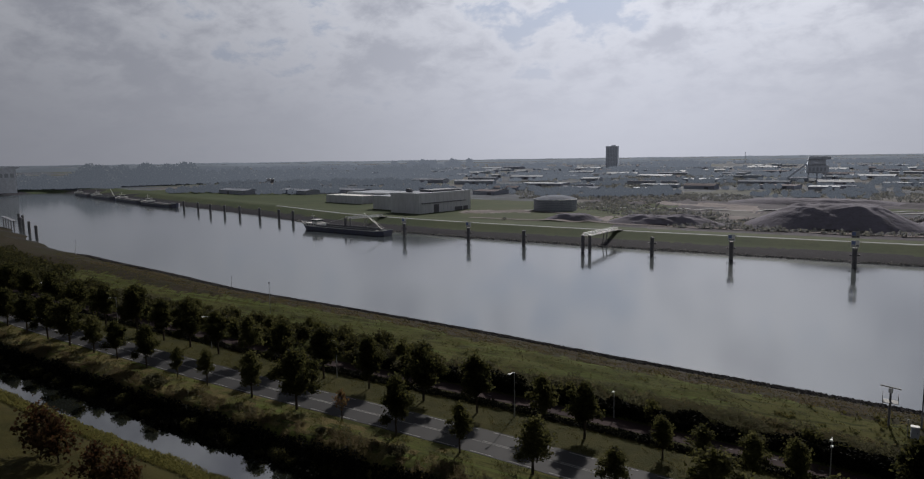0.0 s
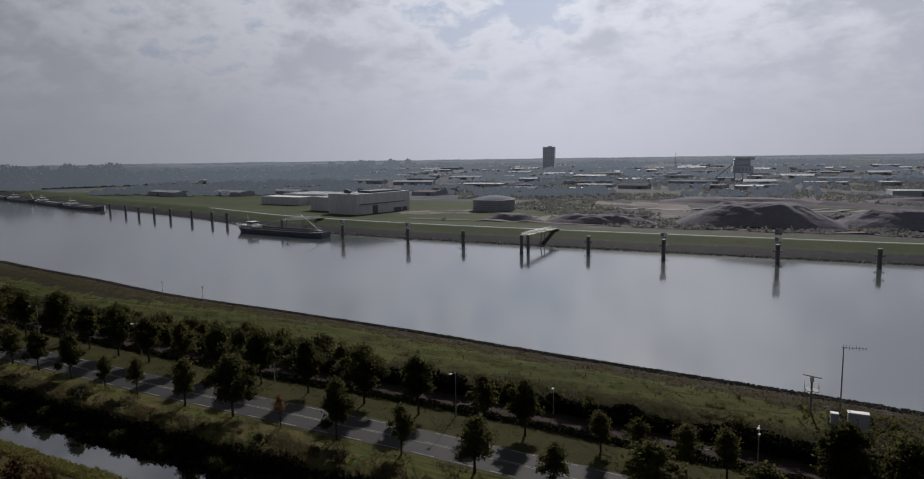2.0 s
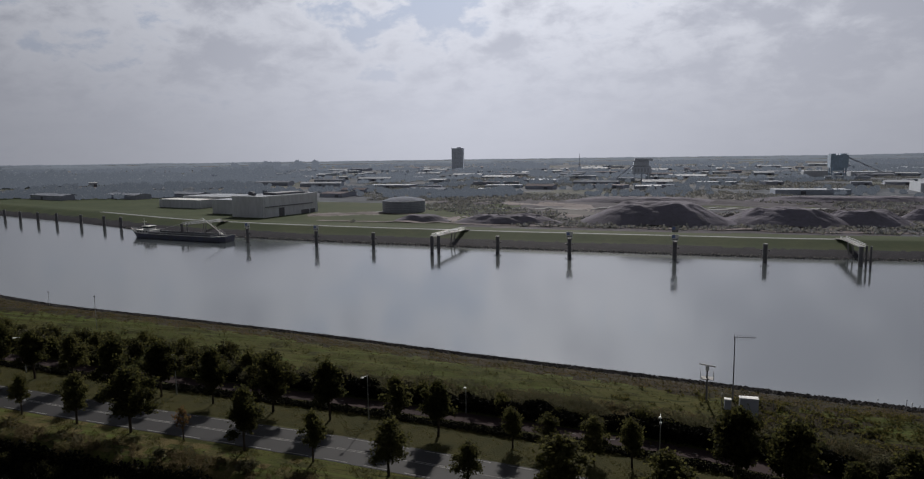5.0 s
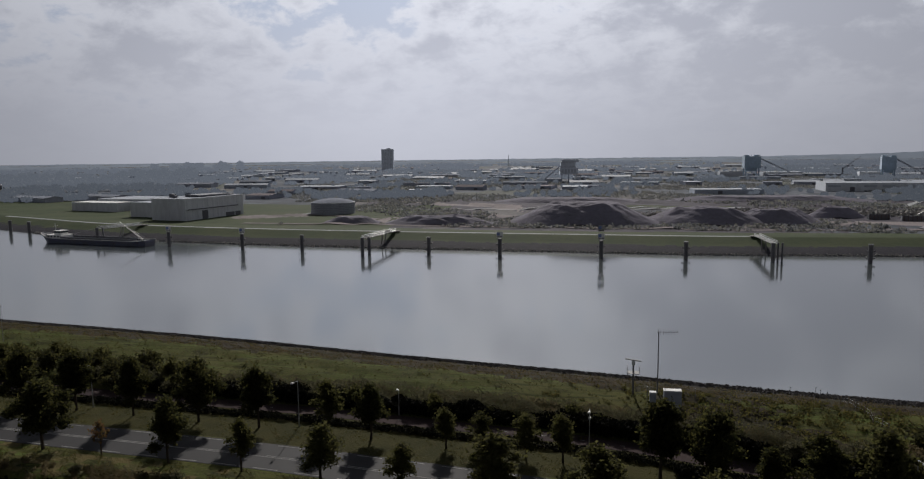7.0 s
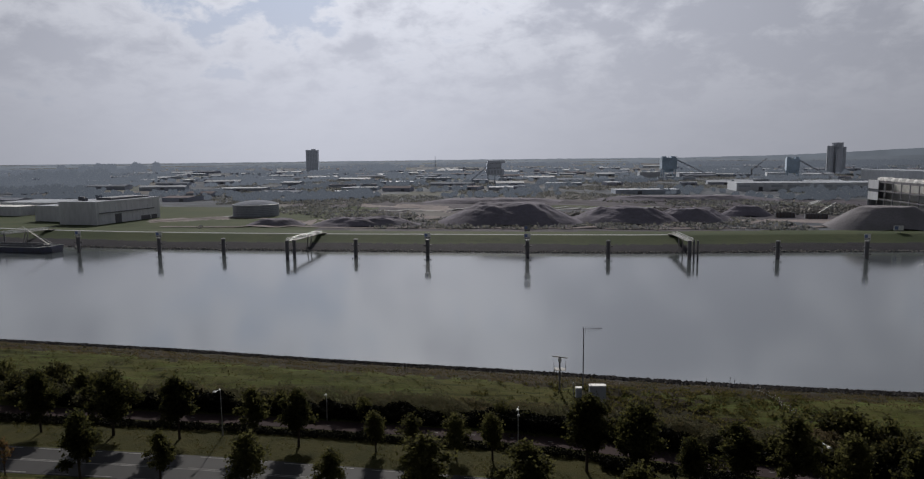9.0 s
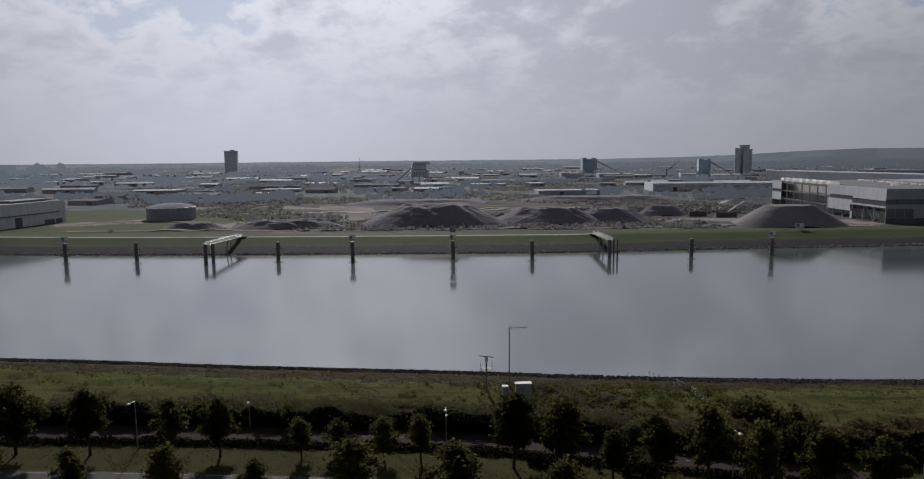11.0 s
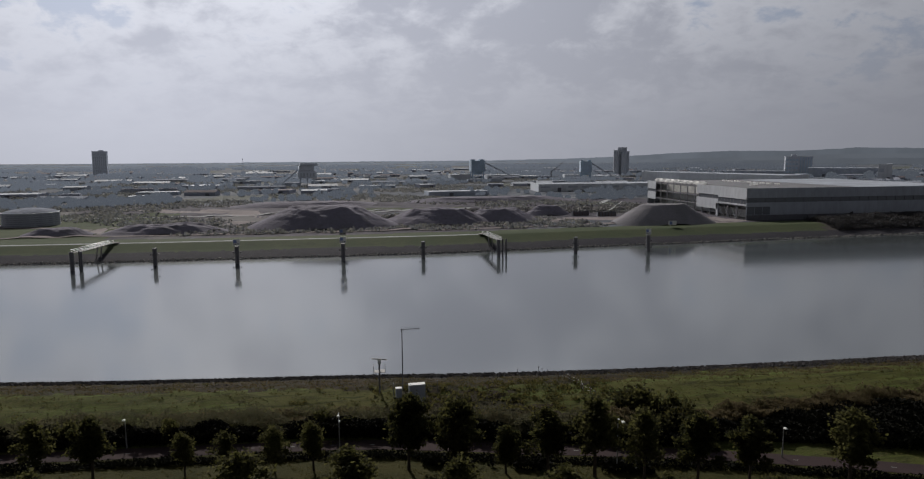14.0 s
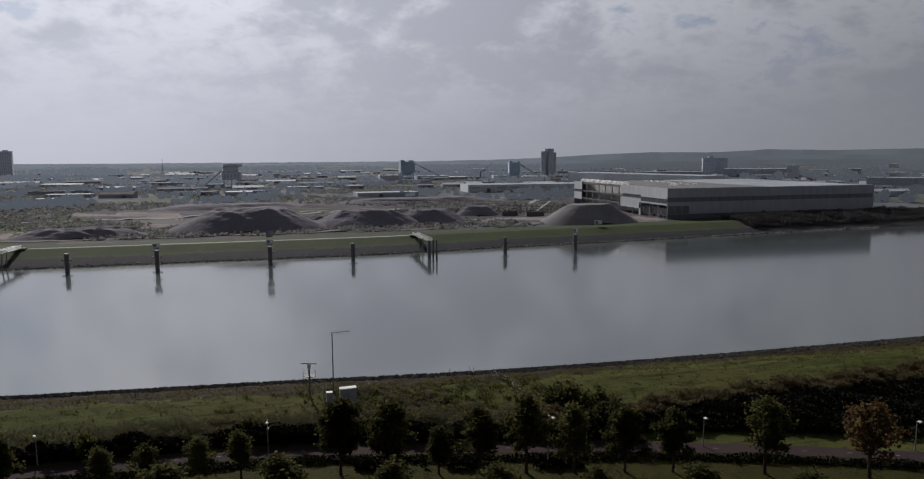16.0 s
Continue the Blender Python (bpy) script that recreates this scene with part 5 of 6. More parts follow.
part("roof_vent", Shape().box(X0 + 30, 402, 22.2, 4, 3, 1.6, 0.3, 0.3), OPAL, roof)
rear = thing("industrial_hall", "long pale hall with a flat roof behind the building site", "hall")
block(rear, 435, 782, 4, 230, 40, 15.3, -1.288, CLAD_PALE, ROOF_PALE)

# older warehouse on the left, lying along the canal
WT = math.atan2(0.158, -0.987) + math.pi
def on_quay(u, v):
    """A place by its distance west along the warehouse's quay front and back from it."""
    return -257 - 0.987 * u + 0.158 * v, 359 + 0.158 * u + 0.987 * v


ware = thing("warehouse", "grey metal warehouse with a pale flat roof and dark roof plant", "warehouse")
wx, wy = on_quay(13.5, 26)
block(ware, wx, wy, 4, 27, 52, 13.4, WT, CLAD_PALE, ROOF_PALE)
for v, w, h in ((-9.5, 5.0, 5.4), (13, 8.0, 2.6), (20.5, 5.0, 2.6)):
    px, py = side(wx, wy, WT, 0, 0, 13.53, v)
    part("door", Shape().box(px, py, 4, 0.12, w, h, WT), CLAD_DARK, ware, "dark roller door")
px, py = side(wx, wy, WT, 0, 0, 13.6, -2)
part("canopy", Shape().box(px, py, 10.4, 1.6, 44, 0.45, WT), CLAD_DARK, ware, "long dark canopy strip")
for k in range(12):
    px, py = side(wx, wy, WT, 0, 0, 13.52, -24.5 + 4.4 * k)
    part("panel_joint", Shape().box(px, py, 4.2, 0.05, 0.08, 12.6, WT), SHED_WALL, ware)
for u, v, a, b, h in ((3, 4, 11, 26, 1.7), (-8, -14, 3.0, 2.6, 2.6), (-2, -18, 2.2, 2.2, 2.2), (6, 21, 5, 3, 1.2)):
    px, py = side(wx, wy, WT, 0, 0, u, v)
    part("roof_plant", Shape().box(px, py, 17.05, a, b, h, WT, 0.2), CLAD_DARK, ware, "dark roof plant")
link = thing("warehouse", "lower grey warehouse wing with pale flat roof", "warehouse")
lx, ly = on_quay(44, 36)
block(link, lx, ly, 4, 33.6, 44, 9.6, WT, CLAD_PALE, ROOF_PALE)
for u, v, a, b in ((4, 8, 20, 9), (-8, -8, 3.2, 2.6), (9, -14, 2.6, 2.6)):
    px, py = side(lx, ly, WT, 0, 0, u, v)
    part("roof_plant", Shape().box(px, py, 13.2, a, b, 2.0, WT, 0.2), CLAD_DARK, link, "dark roof plant")
low = thing("warehouse", "long low grey warehouse with pale flat roof", "warehouse")
lx, ly = on_quay(103, 76)
block(low, lx, ly, 4, 84, 34, 8.0, WT, CLAD_PALE, ROOF_PALE)
low2 = thing("warehouse", "small low shed with white roof in front of a warehouse", "shed")
lx, ly = on_quay(128, 50)
block(low2, lx, ly, 4, 46, 17, 6.4, WT, CLAD_PALE, WHITE)
tank = thing("storage_tank", "round grey storage tank with a pale domed roof", "tank", pose(-189, 423, 4))
part("shell", Shape().lathe(0, 0, [(14.6, -0.5), (14.6, 7.2), (14.75, 7.25), (14.75, 7.6), (14.6, 7.65)], 40), CLAD_GREY, tank)
part("dome", Shape().lathe(0, 0, [(14.5, 7.6), (12, 8.5), (8, 9.4), (4, 9.9), (0.3, 10.1)], 40), SHED_ROOF, tank, "pale domed roof")
for k in range(6):
    part("stiffener", Shape().lathe(0, 0, [(14.62, 0.6 + 1.15 * k), (14.72, 0.62 + 1.15 * k), (14.72, 0.75 + 1.15 * k), (14.62, 0.77 + 1.15 * k)], 40), CLAD_DARK, tank)


def heap(x, y, sx, sy, h, seed, material, label, flat=0.0, lumps=1.0):
    """A mound of loose soil or gravel with an uneven crest."""
    n = 70
    rough = np.random.default_rng(seed)
    g = np.linspace(-1, 1, n)
    a, b = np.meshgrid(g, g)
    r = np.hypot(a, b)
    z = np.clip(1.12 - r, 0, 1 - flat) / (1 - flat)
    z = z * (1 + lumps * (0.20 * wob(a, b, 4.5, seed) + 0.10 * wob(a, b, 11, seed + 2) + 0.04 * wob(a, b, 27, seed + 4)) + 0.014 * rough.normal(size=a.shape) * min(1, lumps)) - 0.06
    X, Y = x + a * sx / 2, y + b * sy / 2
    me = bpy.data.meshes.new("heap")
    i = np.arange(n * n).reshape(n, n)
    me.from_pydata(np.stack([X, Y, 4 + z * h], -1).reshape(-1, 3).tolist(), [], np.stack([i[:-1, :-1], i[:-1, 1:], i[1:, 1:], i[1:, :-1]], -1).reshape(-1, 4).tolist())
    me.materials.append(material)
    me.polygons.foreach_set("use_smooth", np.ones(len(me.polygons), bool))
    return tagged(new("mound", me), label, "heap", "heaps on the building land")


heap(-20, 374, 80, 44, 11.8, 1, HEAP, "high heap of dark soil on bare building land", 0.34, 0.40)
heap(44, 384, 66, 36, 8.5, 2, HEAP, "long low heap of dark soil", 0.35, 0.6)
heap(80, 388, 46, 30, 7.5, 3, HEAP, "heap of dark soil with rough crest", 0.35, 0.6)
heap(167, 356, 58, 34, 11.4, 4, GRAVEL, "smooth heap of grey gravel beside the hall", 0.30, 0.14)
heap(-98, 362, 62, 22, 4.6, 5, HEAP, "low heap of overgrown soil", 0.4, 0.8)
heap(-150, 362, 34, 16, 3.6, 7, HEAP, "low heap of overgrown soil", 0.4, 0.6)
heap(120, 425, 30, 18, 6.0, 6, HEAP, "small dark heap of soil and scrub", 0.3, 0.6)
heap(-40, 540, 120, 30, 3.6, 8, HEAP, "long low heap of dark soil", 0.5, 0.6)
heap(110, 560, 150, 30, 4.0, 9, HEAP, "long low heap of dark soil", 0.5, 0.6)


def rubble_place(rng, n):
    x = np.concatenate([rng.normal(30, 8, n // 5), rng.uniform(70, 215, n - n // 5)])
    y = np.concatenate([rng.normal(405, 10, n // 5), rng.normal(446, 9, n - n // 5)])
    return np.stack([x, y, ground_z(x, y) + rng.uniform(0, 2.2, n)], 1)


stones(41, 1500, rubble_place, 1.1, "broken_concrete", CONCRETE, "scattered heaps of broken pale concrete")
for x, y, turn, L in ((138.5, 414, 0.1, 11.0), (153, 406, -0.05, 12.0), (176, 409, 0.2, 9.0)):
    t = thing("container", "dark open-topped container standing on bare ground", "container", pose(x, y, gz_at(x, y), 0, 0, math.degrees(turn)), "containers on the building land")
    part("body", Shape().box(0, 0, -0.6, L, 2.6, 3.0).box(0, -1.25, 2.4, L, 0.15, 0.3).box(0, 1.25, 2.4, L, 0.15, 0.3), STEEL_DARK, t)
    for k in range(6):
        part("rib", Shape().box((k - 2.5) * L / 6, -1.36, -0.4, 0.2, 0.14, 2.8), RUST, t)
conv = thing("conveyor", "slanting steel conveyor on a pile of rubble", "conveyor", pose(172, 438, 4, 0, 0, 25))
part("belt", Shape().rod((-7, 0, 0.5), (6, 0, 6.5), 0.5, None, 6), GALV, conv)
part("leg", Shape().rod((3, -0.8, -1), (3, 0, 5.0), 0.15, None, 5), STEEL_DARK, conv)
part("leg", Shape().rod((3, 0.8, -1), (3, 0, 5.0), 0.15, None, 5), STEEL_DARK, conv)
sign = thing("quay_sign", "blue-white sign board on the far grass bank", "sign", pose(158, 325, 5))
part("post", Shape().rod((-1, 0, -1), (-1, 0, 3.4), 0.08, None, 6).rod((1, 0, -1), (1, 0, 3.4), 0.08, None, 6), GALV, sign)
bd = part("board", Shape().box(0, -0.12, 1.2, 4.2, 0.08, 2.2), WHITE, sign)
part("field", Shape().box(-0.9, -0.175, 1.5, 1.6, 0.02, 1.6), BLUE, bd)

# ---- industry further off ----


def shed(x, y, sx, sy, h, turn, wall, roof, label, gable=0.0, z=4.0):
    t = thing("shed", label, "industrial building", pose(x, y, z, 0, 0, turn), "sheds of the industrial estate")
    if gable:
        s = Shape().add([(-sx / 2, -sy / 2, -0.5), (sx / 2, -sy / 2, -0.5), (sx / 2, sy / 2, -0.5), (-sx / 2, sy / 2, -0.5), (-sx / 2, -sy / 2, h), (sx / 2, -sy / 2, h), (sx / 2, sy / 2, h), (-sx / 2, sy / 2, h), (-sx / 2, 0, h + gable - 0.1), (sx / 2, 0, h + gable - 0.1)],
                        [(0, 1, 5, 4), (2, 3, 7, 6), (1, 2, 6, 9, 5), (3, 0, 4, 8, 7)])
        part("wall", s, wall, t)
        o = 0.5
        part("roof", Shape().add([(-sx / 2 - o, -sy / 2 - o, h - 0.1), (sx / 2 + o, -sy / 2 - o, h - 0.1), (sx / 2 + o, 0, h + gable), (-sx / 2 - o, 0, h + gable), (sx / 2 + o, sy / 2 + o, h - 0.1), (-sx / 2 - o, sy / 2 + o, h - 0.1)], [(0, 1, 2, 3), (3, 2, 4, 5)]), roof, t)
    else:
        block(t, 0, 0, 0, sx, sy, h, 0, wall, roof)
    n = max(2, int(sx / 14))
    for k in range(n):
        u = (k + 0.5) / n * sx - sx / 2
        if k % 3 == 1:
            part("door", Shape().box(u, -sy / 2 - 0.05, 0, 4, 0.08, min(4.2, h * 0.7)), CLAD_DARK, t)
        else:
            part("window", Shape().box(u, -sy / 2 - 0.05, h * 0.5, sx / n * 0.7, 0.08, h * 0.22), WINDOW_FAR, t)
    return t


shed(262, 712, 150, 40, 8.0, -2, CLAD_PALE, ROOF_PALE, "long low warehouse with pale walls")
rng = np.random.default_rng(77)
LOOKS = [(SHED_WALL, SHED_ROOF, "low industrial shed with hazy sheet roof"), (BRICK, SHED_ROOF, "brown low industrial shed"), (BRICK, ROOF_RED, "brick workshop with hazy tile roof"), (SHED_WALL, ROOF_PALE, "hazy metal-clad shed with pale roof"), (BRICK, ROOF_PALE, "brick shed with pale flat roof"), (SHED_WALL, ROOF_PALE, "pale metal-clad shed with pale roof")]
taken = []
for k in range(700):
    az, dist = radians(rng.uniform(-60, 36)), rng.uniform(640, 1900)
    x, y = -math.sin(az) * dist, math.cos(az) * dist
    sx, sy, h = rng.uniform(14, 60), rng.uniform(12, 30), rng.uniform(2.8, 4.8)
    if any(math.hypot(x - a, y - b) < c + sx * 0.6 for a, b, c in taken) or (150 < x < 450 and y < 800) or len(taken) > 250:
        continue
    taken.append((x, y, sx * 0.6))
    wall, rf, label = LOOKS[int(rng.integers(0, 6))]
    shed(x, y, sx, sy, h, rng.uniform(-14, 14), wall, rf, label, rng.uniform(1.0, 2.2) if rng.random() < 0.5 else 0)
for x, y, sx, sy, h in ((-590, 492, 60, 18, 4.2), (-520, 512, 52, 16, 4), (-545, 550, 40, 16, 4.6), (-470, 540, 45, 16, 3.8)):
    shed(x, y, sx, sy, h, -14, BRICK, SHED_ROOF, "low dark shed among trees beside a field", 1.4)

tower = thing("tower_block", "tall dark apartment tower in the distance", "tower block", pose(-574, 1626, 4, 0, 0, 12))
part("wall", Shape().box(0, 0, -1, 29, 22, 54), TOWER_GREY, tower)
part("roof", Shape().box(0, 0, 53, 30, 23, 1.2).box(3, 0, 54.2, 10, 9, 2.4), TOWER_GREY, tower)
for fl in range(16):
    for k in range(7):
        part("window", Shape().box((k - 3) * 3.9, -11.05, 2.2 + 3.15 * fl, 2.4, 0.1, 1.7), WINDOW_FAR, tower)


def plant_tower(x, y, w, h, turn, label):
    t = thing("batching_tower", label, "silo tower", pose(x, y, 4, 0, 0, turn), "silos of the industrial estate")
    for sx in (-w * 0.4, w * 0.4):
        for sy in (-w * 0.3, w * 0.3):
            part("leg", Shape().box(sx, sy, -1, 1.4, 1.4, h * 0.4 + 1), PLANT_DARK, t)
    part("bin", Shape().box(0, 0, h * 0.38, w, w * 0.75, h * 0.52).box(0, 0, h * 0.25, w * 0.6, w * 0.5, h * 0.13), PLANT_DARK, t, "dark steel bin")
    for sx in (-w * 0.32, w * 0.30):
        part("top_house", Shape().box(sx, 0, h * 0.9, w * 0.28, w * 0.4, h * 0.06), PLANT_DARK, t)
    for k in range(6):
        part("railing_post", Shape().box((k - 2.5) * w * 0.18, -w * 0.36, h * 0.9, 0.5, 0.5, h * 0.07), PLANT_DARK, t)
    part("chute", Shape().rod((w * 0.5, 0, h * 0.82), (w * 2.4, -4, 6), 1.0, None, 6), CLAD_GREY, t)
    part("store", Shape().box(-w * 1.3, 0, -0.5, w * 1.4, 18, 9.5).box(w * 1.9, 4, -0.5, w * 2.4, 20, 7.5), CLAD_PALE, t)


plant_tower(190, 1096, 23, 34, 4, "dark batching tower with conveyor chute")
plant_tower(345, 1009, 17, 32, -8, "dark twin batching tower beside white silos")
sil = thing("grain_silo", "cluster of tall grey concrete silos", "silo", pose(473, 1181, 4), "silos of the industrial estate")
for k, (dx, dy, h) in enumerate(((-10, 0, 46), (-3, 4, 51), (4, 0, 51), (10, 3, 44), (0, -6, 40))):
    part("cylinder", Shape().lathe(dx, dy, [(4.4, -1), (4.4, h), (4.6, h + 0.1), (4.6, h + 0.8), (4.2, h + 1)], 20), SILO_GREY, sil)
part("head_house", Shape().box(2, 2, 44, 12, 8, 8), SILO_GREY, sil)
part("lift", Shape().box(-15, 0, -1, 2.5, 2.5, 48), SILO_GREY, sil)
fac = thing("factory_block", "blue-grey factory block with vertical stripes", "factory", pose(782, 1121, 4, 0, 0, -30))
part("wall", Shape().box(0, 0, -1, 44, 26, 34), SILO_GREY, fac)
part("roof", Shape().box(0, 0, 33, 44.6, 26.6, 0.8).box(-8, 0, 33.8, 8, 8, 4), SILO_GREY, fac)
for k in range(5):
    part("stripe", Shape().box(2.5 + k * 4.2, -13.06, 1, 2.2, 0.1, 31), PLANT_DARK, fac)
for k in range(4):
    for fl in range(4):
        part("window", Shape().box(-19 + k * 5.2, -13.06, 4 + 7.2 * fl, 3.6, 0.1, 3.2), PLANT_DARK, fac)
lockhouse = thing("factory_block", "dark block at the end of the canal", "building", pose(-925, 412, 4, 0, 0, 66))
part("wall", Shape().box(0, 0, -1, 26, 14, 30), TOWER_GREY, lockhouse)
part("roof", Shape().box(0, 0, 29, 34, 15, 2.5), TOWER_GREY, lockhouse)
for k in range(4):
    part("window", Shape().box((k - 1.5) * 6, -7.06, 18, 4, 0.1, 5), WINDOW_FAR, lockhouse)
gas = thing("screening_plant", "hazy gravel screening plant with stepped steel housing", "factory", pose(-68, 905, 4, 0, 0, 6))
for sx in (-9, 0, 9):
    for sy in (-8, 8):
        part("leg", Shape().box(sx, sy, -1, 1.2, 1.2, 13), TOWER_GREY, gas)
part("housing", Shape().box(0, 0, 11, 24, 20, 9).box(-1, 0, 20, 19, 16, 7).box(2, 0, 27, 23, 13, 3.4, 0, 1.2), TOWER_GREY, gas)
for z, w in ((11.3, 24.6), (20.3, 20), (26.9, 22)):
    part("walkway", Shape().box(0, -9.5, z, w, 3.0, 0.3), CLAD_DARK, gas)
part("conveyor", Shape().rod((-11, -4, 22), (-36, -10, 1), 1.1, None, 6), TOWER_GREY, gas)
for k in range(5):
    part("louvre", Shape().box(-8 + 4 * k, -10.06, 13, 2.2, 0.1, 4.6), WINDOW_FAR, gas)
tm = thing("radio_mast", "thin lattice radio mast far away", "radio mast", pose(-330, 2015, 4))
part("lattice", Shape().rod((0, 0, 0), (0, 0, 36), 1.2, 0.5, 6), CLAD_GREY, tm)
cr = thing("crane", "distant crane with slanting jib", "crane", pose(305, 1060, 4))
part("mast", Shape().rod((0, 0, -0.5), (0, 0, 14), 1.0, 0.8, 6), STEEL_DARK, cr)
part("jib", Shape().rod((0, 0, 12), (22, 0, 29), 0.6, 0.35, 6), STEEL_DARK, cr)

for x, y, sx, sy, h, wall, rf, label in (
        (801, 1024, 110, 40, 14.6, SHED_WALL, ROOF_PALE, "long factory hall with a pale roof"), (747, 874, 17, 16, 22.8, CLAD_PALE, CLAD_PALE, "pale square factory block"),
        (841, 856, 19, 18, 16.8, CLAD_GREY, ROOF_PALE, "grey factory block among trees"), (844, 781, 21, 16, 13.0, CLAD_PALE, WHITE, "white-roofed shed among trees"),
        (1388, 1297, 20, 16, 16.0, CLAD_PALE, WHITE, "white block at the foot of the hills"), (667, 604, 78, 20, 12.5, CLAD_GREY, ROOF_PALE, "long low hall with a pale roof edge"),
        (-871, 750, 19, 14, 6.4, CLAD_PALE, WHITE, "white shed with a bright roof among trees"), (-799, 727, 11, 12, 6.0, CLAD_PALE, WHITE, "small white shed among trees"),
        (-533, 961, 16, 14, 6.0, CLAD_PALE, WHITE, "white-roofed shed among trees"), (-757, 1118, 49, 20, 6.8, SHED_WALL, ROOF_PALE, "hall with a pale roof among trees"),
        (-820, 944, 86, 24, 8.9, BRICK, ROOF_PALE, "long brown hall with a pale roof"), (687, 1104, 97, 30, 9.0, SHED_WALL, ROOF_PALE, "long hall with a pale roof before the hills"),
        (250, 1122, 90, 24, 4.4, SHED_WALL, WHITE, "long low hall with a white roof")):
    shed(x, y, sx, sy, h, math.degrees(math.atan2(-x, y)), wall, rf, label)

# ---- woods and scrub ----


def wood(seed, pts, depth, h, n, size, label, name="woods", dense=1.0):
    """A belt of far trees: leafy clumps heaped into uneven crowns along a line."""
    rng = np.random.default_rng(seed)
    pts = np.array(pts, float)
    seg = np.hypot(*np.diff(pts, axis=0).T)
    cum = np.concatenate([[0], np.cumsum(seg)])
    trees = max(4, int(dense * cum[-1] / (h * 0.55)))
    out = []
    for i in range(trees):
        s = rng.uniform(0, cum[-1])
        x, y = np.interp(s, cum, pts[:, 0]), np.interp(s, cum, pts[:, 1])
        x, y = x + rng.normal() * depth * 0.4, y + rng.normal() * depth * 0.4
        hh, w = h * rng.uniform(0.45, 1.05), h * rng.uniform(0.35, 0.85)
        q = rng.normal(size=(n, 3))
        q /= np.linalg.norm(q, axis=1)[:, None]
        q *= rng.uniform(0.3, 1, (n, 1)) ** 0.5 * np.array([w * 0.75, w * 0.75, hh * 0.46])
        out.append(q + np.array([x, y, 4 + hh * 0.52]))
    vs, fs = cards(rng, np.concatenate(out), size)
    # Woods past 560 m take leaves whose haze is a glow.
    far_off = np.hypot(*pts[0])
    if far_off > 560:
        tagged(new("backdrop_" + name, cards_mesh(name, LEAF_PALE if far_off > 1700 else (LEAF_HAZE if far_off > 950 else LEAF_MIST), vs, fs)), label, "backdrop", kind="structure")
    else:
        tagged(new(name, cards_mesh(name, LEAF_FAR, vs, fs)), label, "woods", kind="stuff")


polar = lambda az, r: (-math.sin(radians(az)) * r, math.cos(radians(az)) * r)
wood(1, [polar(61.5, 1070), polar(56.5, 1090), polar(53.5, 1110)], 22, 33, 300, 3.8, "tall dense poplar wood beyond the canal", dense=5.0)
wood(7, [polar(70, 1080), polar(62, 1090), polar(52, 1130), polar(44, 1200)], 24, 20, 220, 3.6, "belt of trees beyond the canal", dense=3.5)
wood(9, [polar(55, 830), polar(48, 800), polar(42, 740)], 16, 9, 160, 2.2, "hedge of trees behind the field", dense=3.0)
for k, (a0, a1, r, h) in enumerate(((41, 33, 740, 8), (53, 36, 900, 11), (47, 33, 1010, 13))):
    wood(20 + k, [polar(a0, r), polar((a0 + a1) / 2, r * 1.03), polar(a1, r * 0.99)], 14, h, 150, 2.0, "row of hazy trees between fields and sheds", dense=1.8)
wood(8, [(-1010, 462), (-965, 478), (-915, 500), (-870, 520)], 8, 12, 200, 2.6, "dark bushes along the end of the canal", dense=4.0)
wood(2, [polar(66.5, 1150), polar(60, 1250), polar(50, 1500)], 40, 20, 160, 4.2, "belt of trees on the horizon", dense=1.8)
wood(3, [polar(39.3, 1330), polar(37, 1340), polar(35, 1330)], 30, 22, 260, 4.2, "clump of large dark trees", dense=2.5)
wood(4, [polar(38.6, 2500), polar(32, 2500)], 40, 27, 160, 6.5, "long dense wood in the distance")
wood(5, [polar(54, 1100), polar(44, 1150), polar(38, 1250)], 30, 13, 110, 3.4, "row of trees behind the field", dense=1.8)
wood(6, [polar(50, 760), polar(46, 740), polar(42, 720)], 16, 8, 110, 2.0, "bushes round low sheds")
for k in range(330):
    a, r = rng.uniform(-56, 58), 610 + 1950 * rng.random() ** 1.35
    if a > 40 and r < 1150:
        r += 600
    wood(100 + k, [polar(a, r), polar(a - rng.uniform(2, 7), r * rng.uniform(0.95, 1.05))], 25, rng.uniform(3.0, 6.0) + r / 420, 110, 1.2 + r / 900, "belt of trees between far sheds")
wood(50, [polar(-38, 1200), polar(-46, 1150), polar(-54, 1000)], 60, 20, 140, 4.4, "dark wood behind the industrial estate")
wood(51, [polar(-46, 640), polar(-52, 640)], 24, 12, 140, 2.4, "dark bushes behind a pale yard")
for k, (x0, x1) in enumerate(((246, 330), (330, 460), (460, 640))):
    thicket("quay_bushes", 60 + k, 26000, x0, x1, lambda x: far_y(x) + 9, lambda x: far_y(x) + 38, 5.0, 0.7, 0.0, LEAF_BROWN, "dark bushes between the new hall and the water", "bushes", -0.7, 0.12)


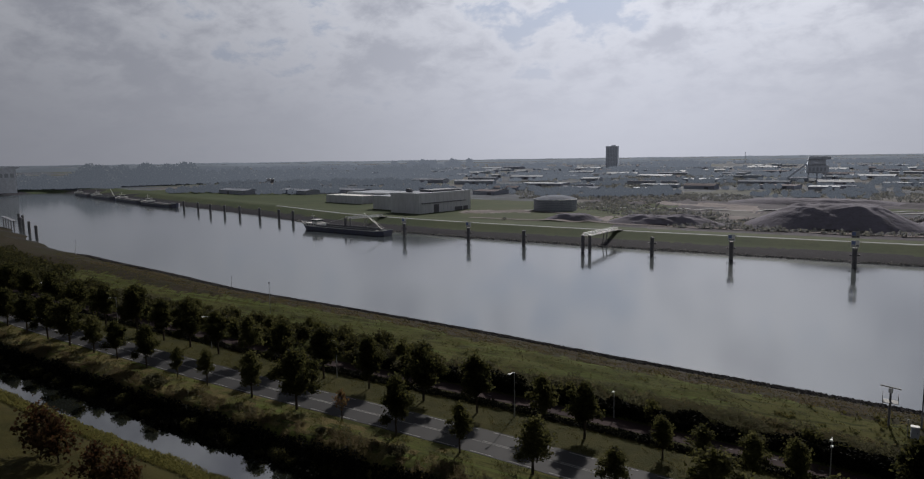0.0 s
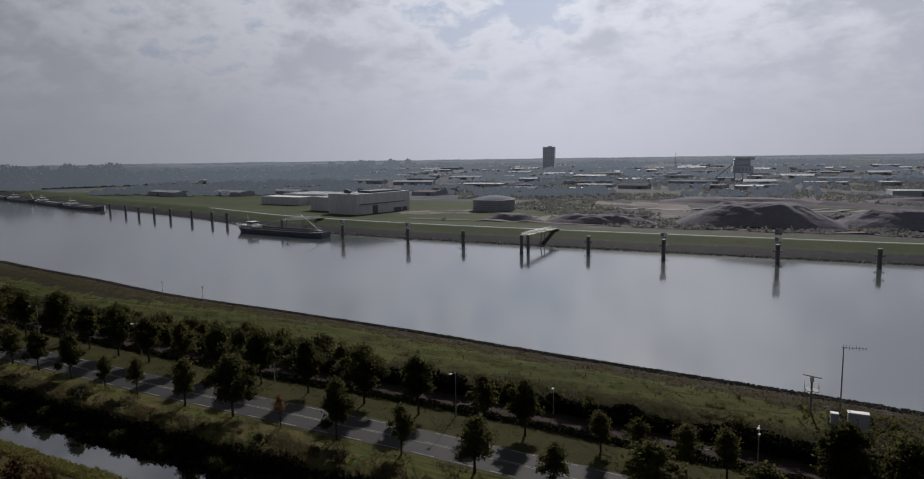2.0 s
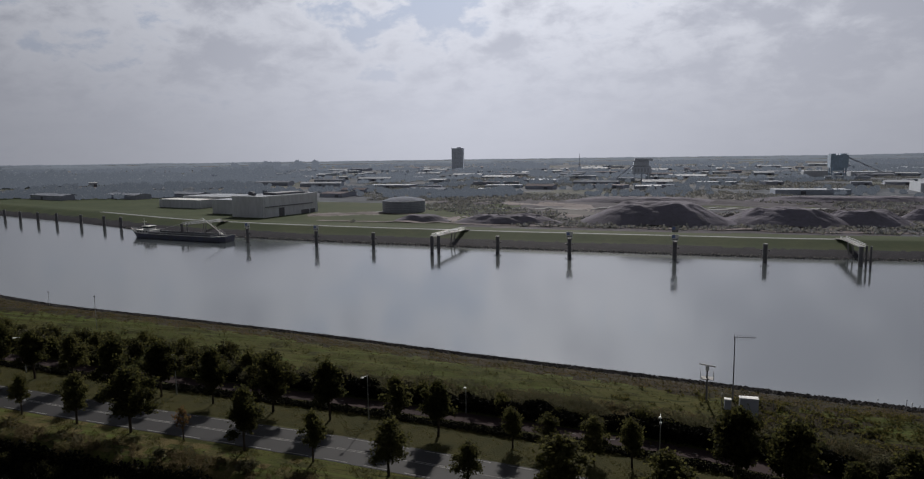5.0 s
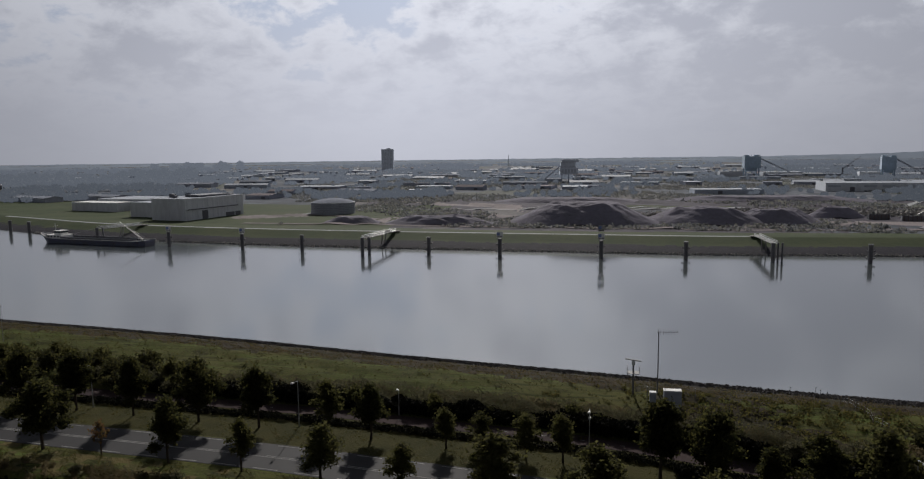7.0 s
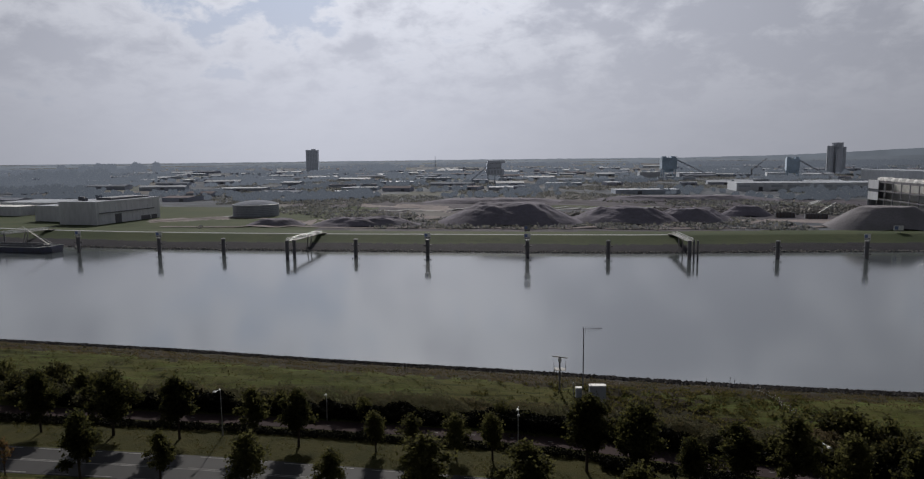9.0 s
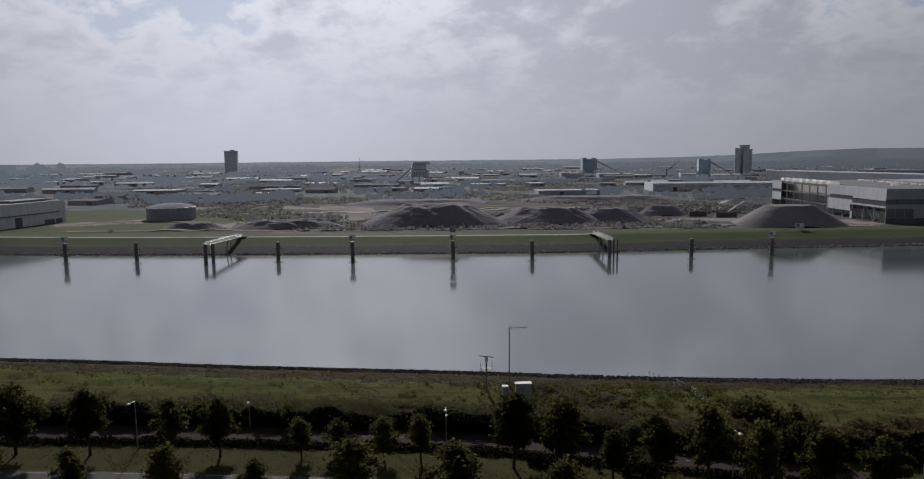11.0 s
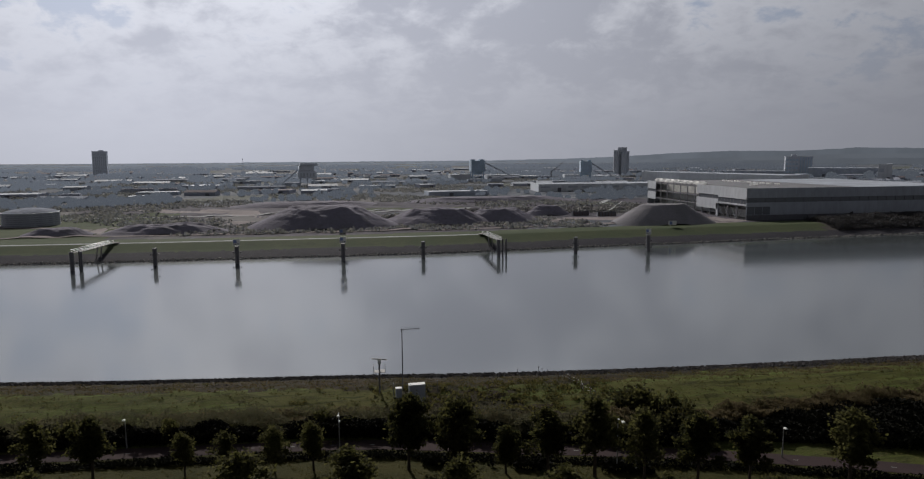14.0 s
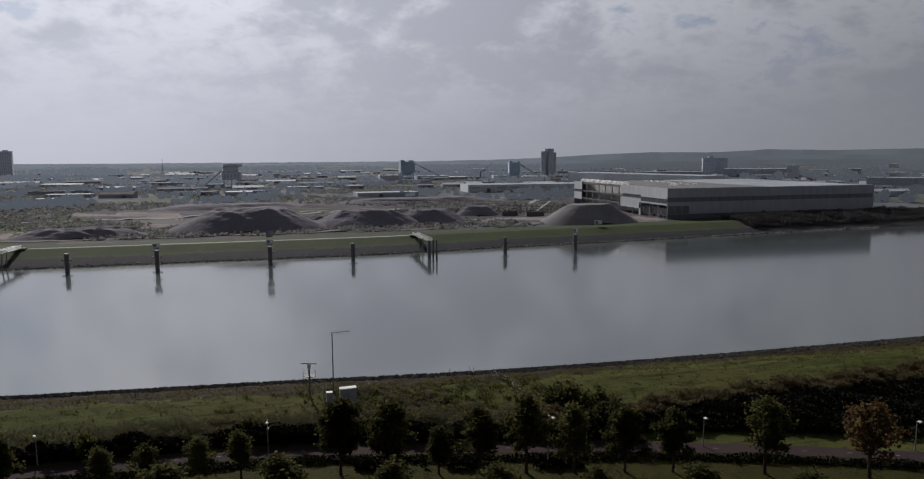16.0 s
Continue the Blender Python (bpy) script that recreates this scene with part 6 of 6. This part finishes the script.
def scrub():
    rng = np.random.default_rng(91)
    out = []
    for i in range(22000):
        x, y = rng.uniform(-420, 520), 345 + 900 * rng.random() ** 1.3
        if wob(np.array(x), np.array(y), 0.02, 3) < 0.0 or (x > 212 and y < 680) or (x < -190 and y < 520):
            continue
        n, h = 9, rng.uniform(0.7, 2.2) * (0.6 + y / 900)
        q = rng.normal(size=(n, 3)) * np.array([h * 0.9, h * 0.9, h * 0.3])
        q[:, 2] = np.abs(q[:, 2]) + h * 0.2
        out.append(q + np.array([x, y, float(ground_z(np.array(x), np.array(y)))]))
    return cards(rng, np.concatenate(out), 1.5)


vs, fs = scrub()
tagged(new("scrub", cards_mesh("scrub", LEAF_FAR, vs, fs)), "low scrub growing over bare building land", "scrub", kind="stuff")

# ---- distance: hazy tree line and hills ----


# Distant haze is put in as emission, brighter towards the sun.
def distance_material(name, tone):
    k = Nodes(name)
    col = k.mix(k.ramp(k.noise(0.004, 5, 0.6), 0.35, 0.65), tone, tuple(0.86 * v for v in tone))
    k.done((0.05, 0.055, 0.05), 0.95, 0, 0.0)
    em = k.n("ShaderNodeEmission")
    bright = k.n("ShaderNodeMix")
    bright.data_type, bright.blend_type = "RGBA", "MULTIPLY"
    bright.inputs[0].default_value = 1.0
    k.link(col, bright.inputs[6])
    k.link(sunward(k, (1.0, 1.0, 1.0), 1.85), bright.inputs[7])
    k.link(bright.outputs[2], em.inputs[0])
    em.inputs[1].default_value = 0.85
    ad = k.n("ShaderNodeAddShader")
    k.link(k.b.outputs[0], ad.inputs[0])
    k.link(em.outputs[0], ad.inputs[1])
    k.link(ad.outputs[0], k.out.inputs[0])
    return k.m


def ridge(name, r, elev, amp, seed, material, label):
    rng = np.random.default_rng(seed)
    az = np.arange(-85, 100, 0.06)
    el = np.interp(az, [p[0] for p in elev], [p[1] for p in elev])
    rough = sum(np.interp(az, np.arange(-90, 105, st), rng.normal(size=len(np.arange(-90, 105, st)))) * w for st, w in ((3.1, 0.5), (0.9, 0.4), (0.25, 0.3), (0.1, 0.25)))
    top = 42 + r * np.tan(np.radians(el + amp * rough))
    x, y = -np.sin(np.radians(az)) * r, np.cos(np.radians(az)) * r
    n = len(az)
    vs = np.concatenate([np.stack([x, y, 0 * x - 5], 1), np.stack([x, y, top], 1), np.stack([x * 1.02, y * 1.02, top - 4], 1)])
    i = np.arange(n - 1)
    fs = np.concatenate([np.stack([i, i + n, i + n + 1, i + 1], 1), np.stack([i + n, i + 2 * n, i + 2 * n + 1, i + n + 1], 1)])
    tagged(new(name, cards_mesh(name, material, vs, fs)), label, "backdrop", kind="structure")


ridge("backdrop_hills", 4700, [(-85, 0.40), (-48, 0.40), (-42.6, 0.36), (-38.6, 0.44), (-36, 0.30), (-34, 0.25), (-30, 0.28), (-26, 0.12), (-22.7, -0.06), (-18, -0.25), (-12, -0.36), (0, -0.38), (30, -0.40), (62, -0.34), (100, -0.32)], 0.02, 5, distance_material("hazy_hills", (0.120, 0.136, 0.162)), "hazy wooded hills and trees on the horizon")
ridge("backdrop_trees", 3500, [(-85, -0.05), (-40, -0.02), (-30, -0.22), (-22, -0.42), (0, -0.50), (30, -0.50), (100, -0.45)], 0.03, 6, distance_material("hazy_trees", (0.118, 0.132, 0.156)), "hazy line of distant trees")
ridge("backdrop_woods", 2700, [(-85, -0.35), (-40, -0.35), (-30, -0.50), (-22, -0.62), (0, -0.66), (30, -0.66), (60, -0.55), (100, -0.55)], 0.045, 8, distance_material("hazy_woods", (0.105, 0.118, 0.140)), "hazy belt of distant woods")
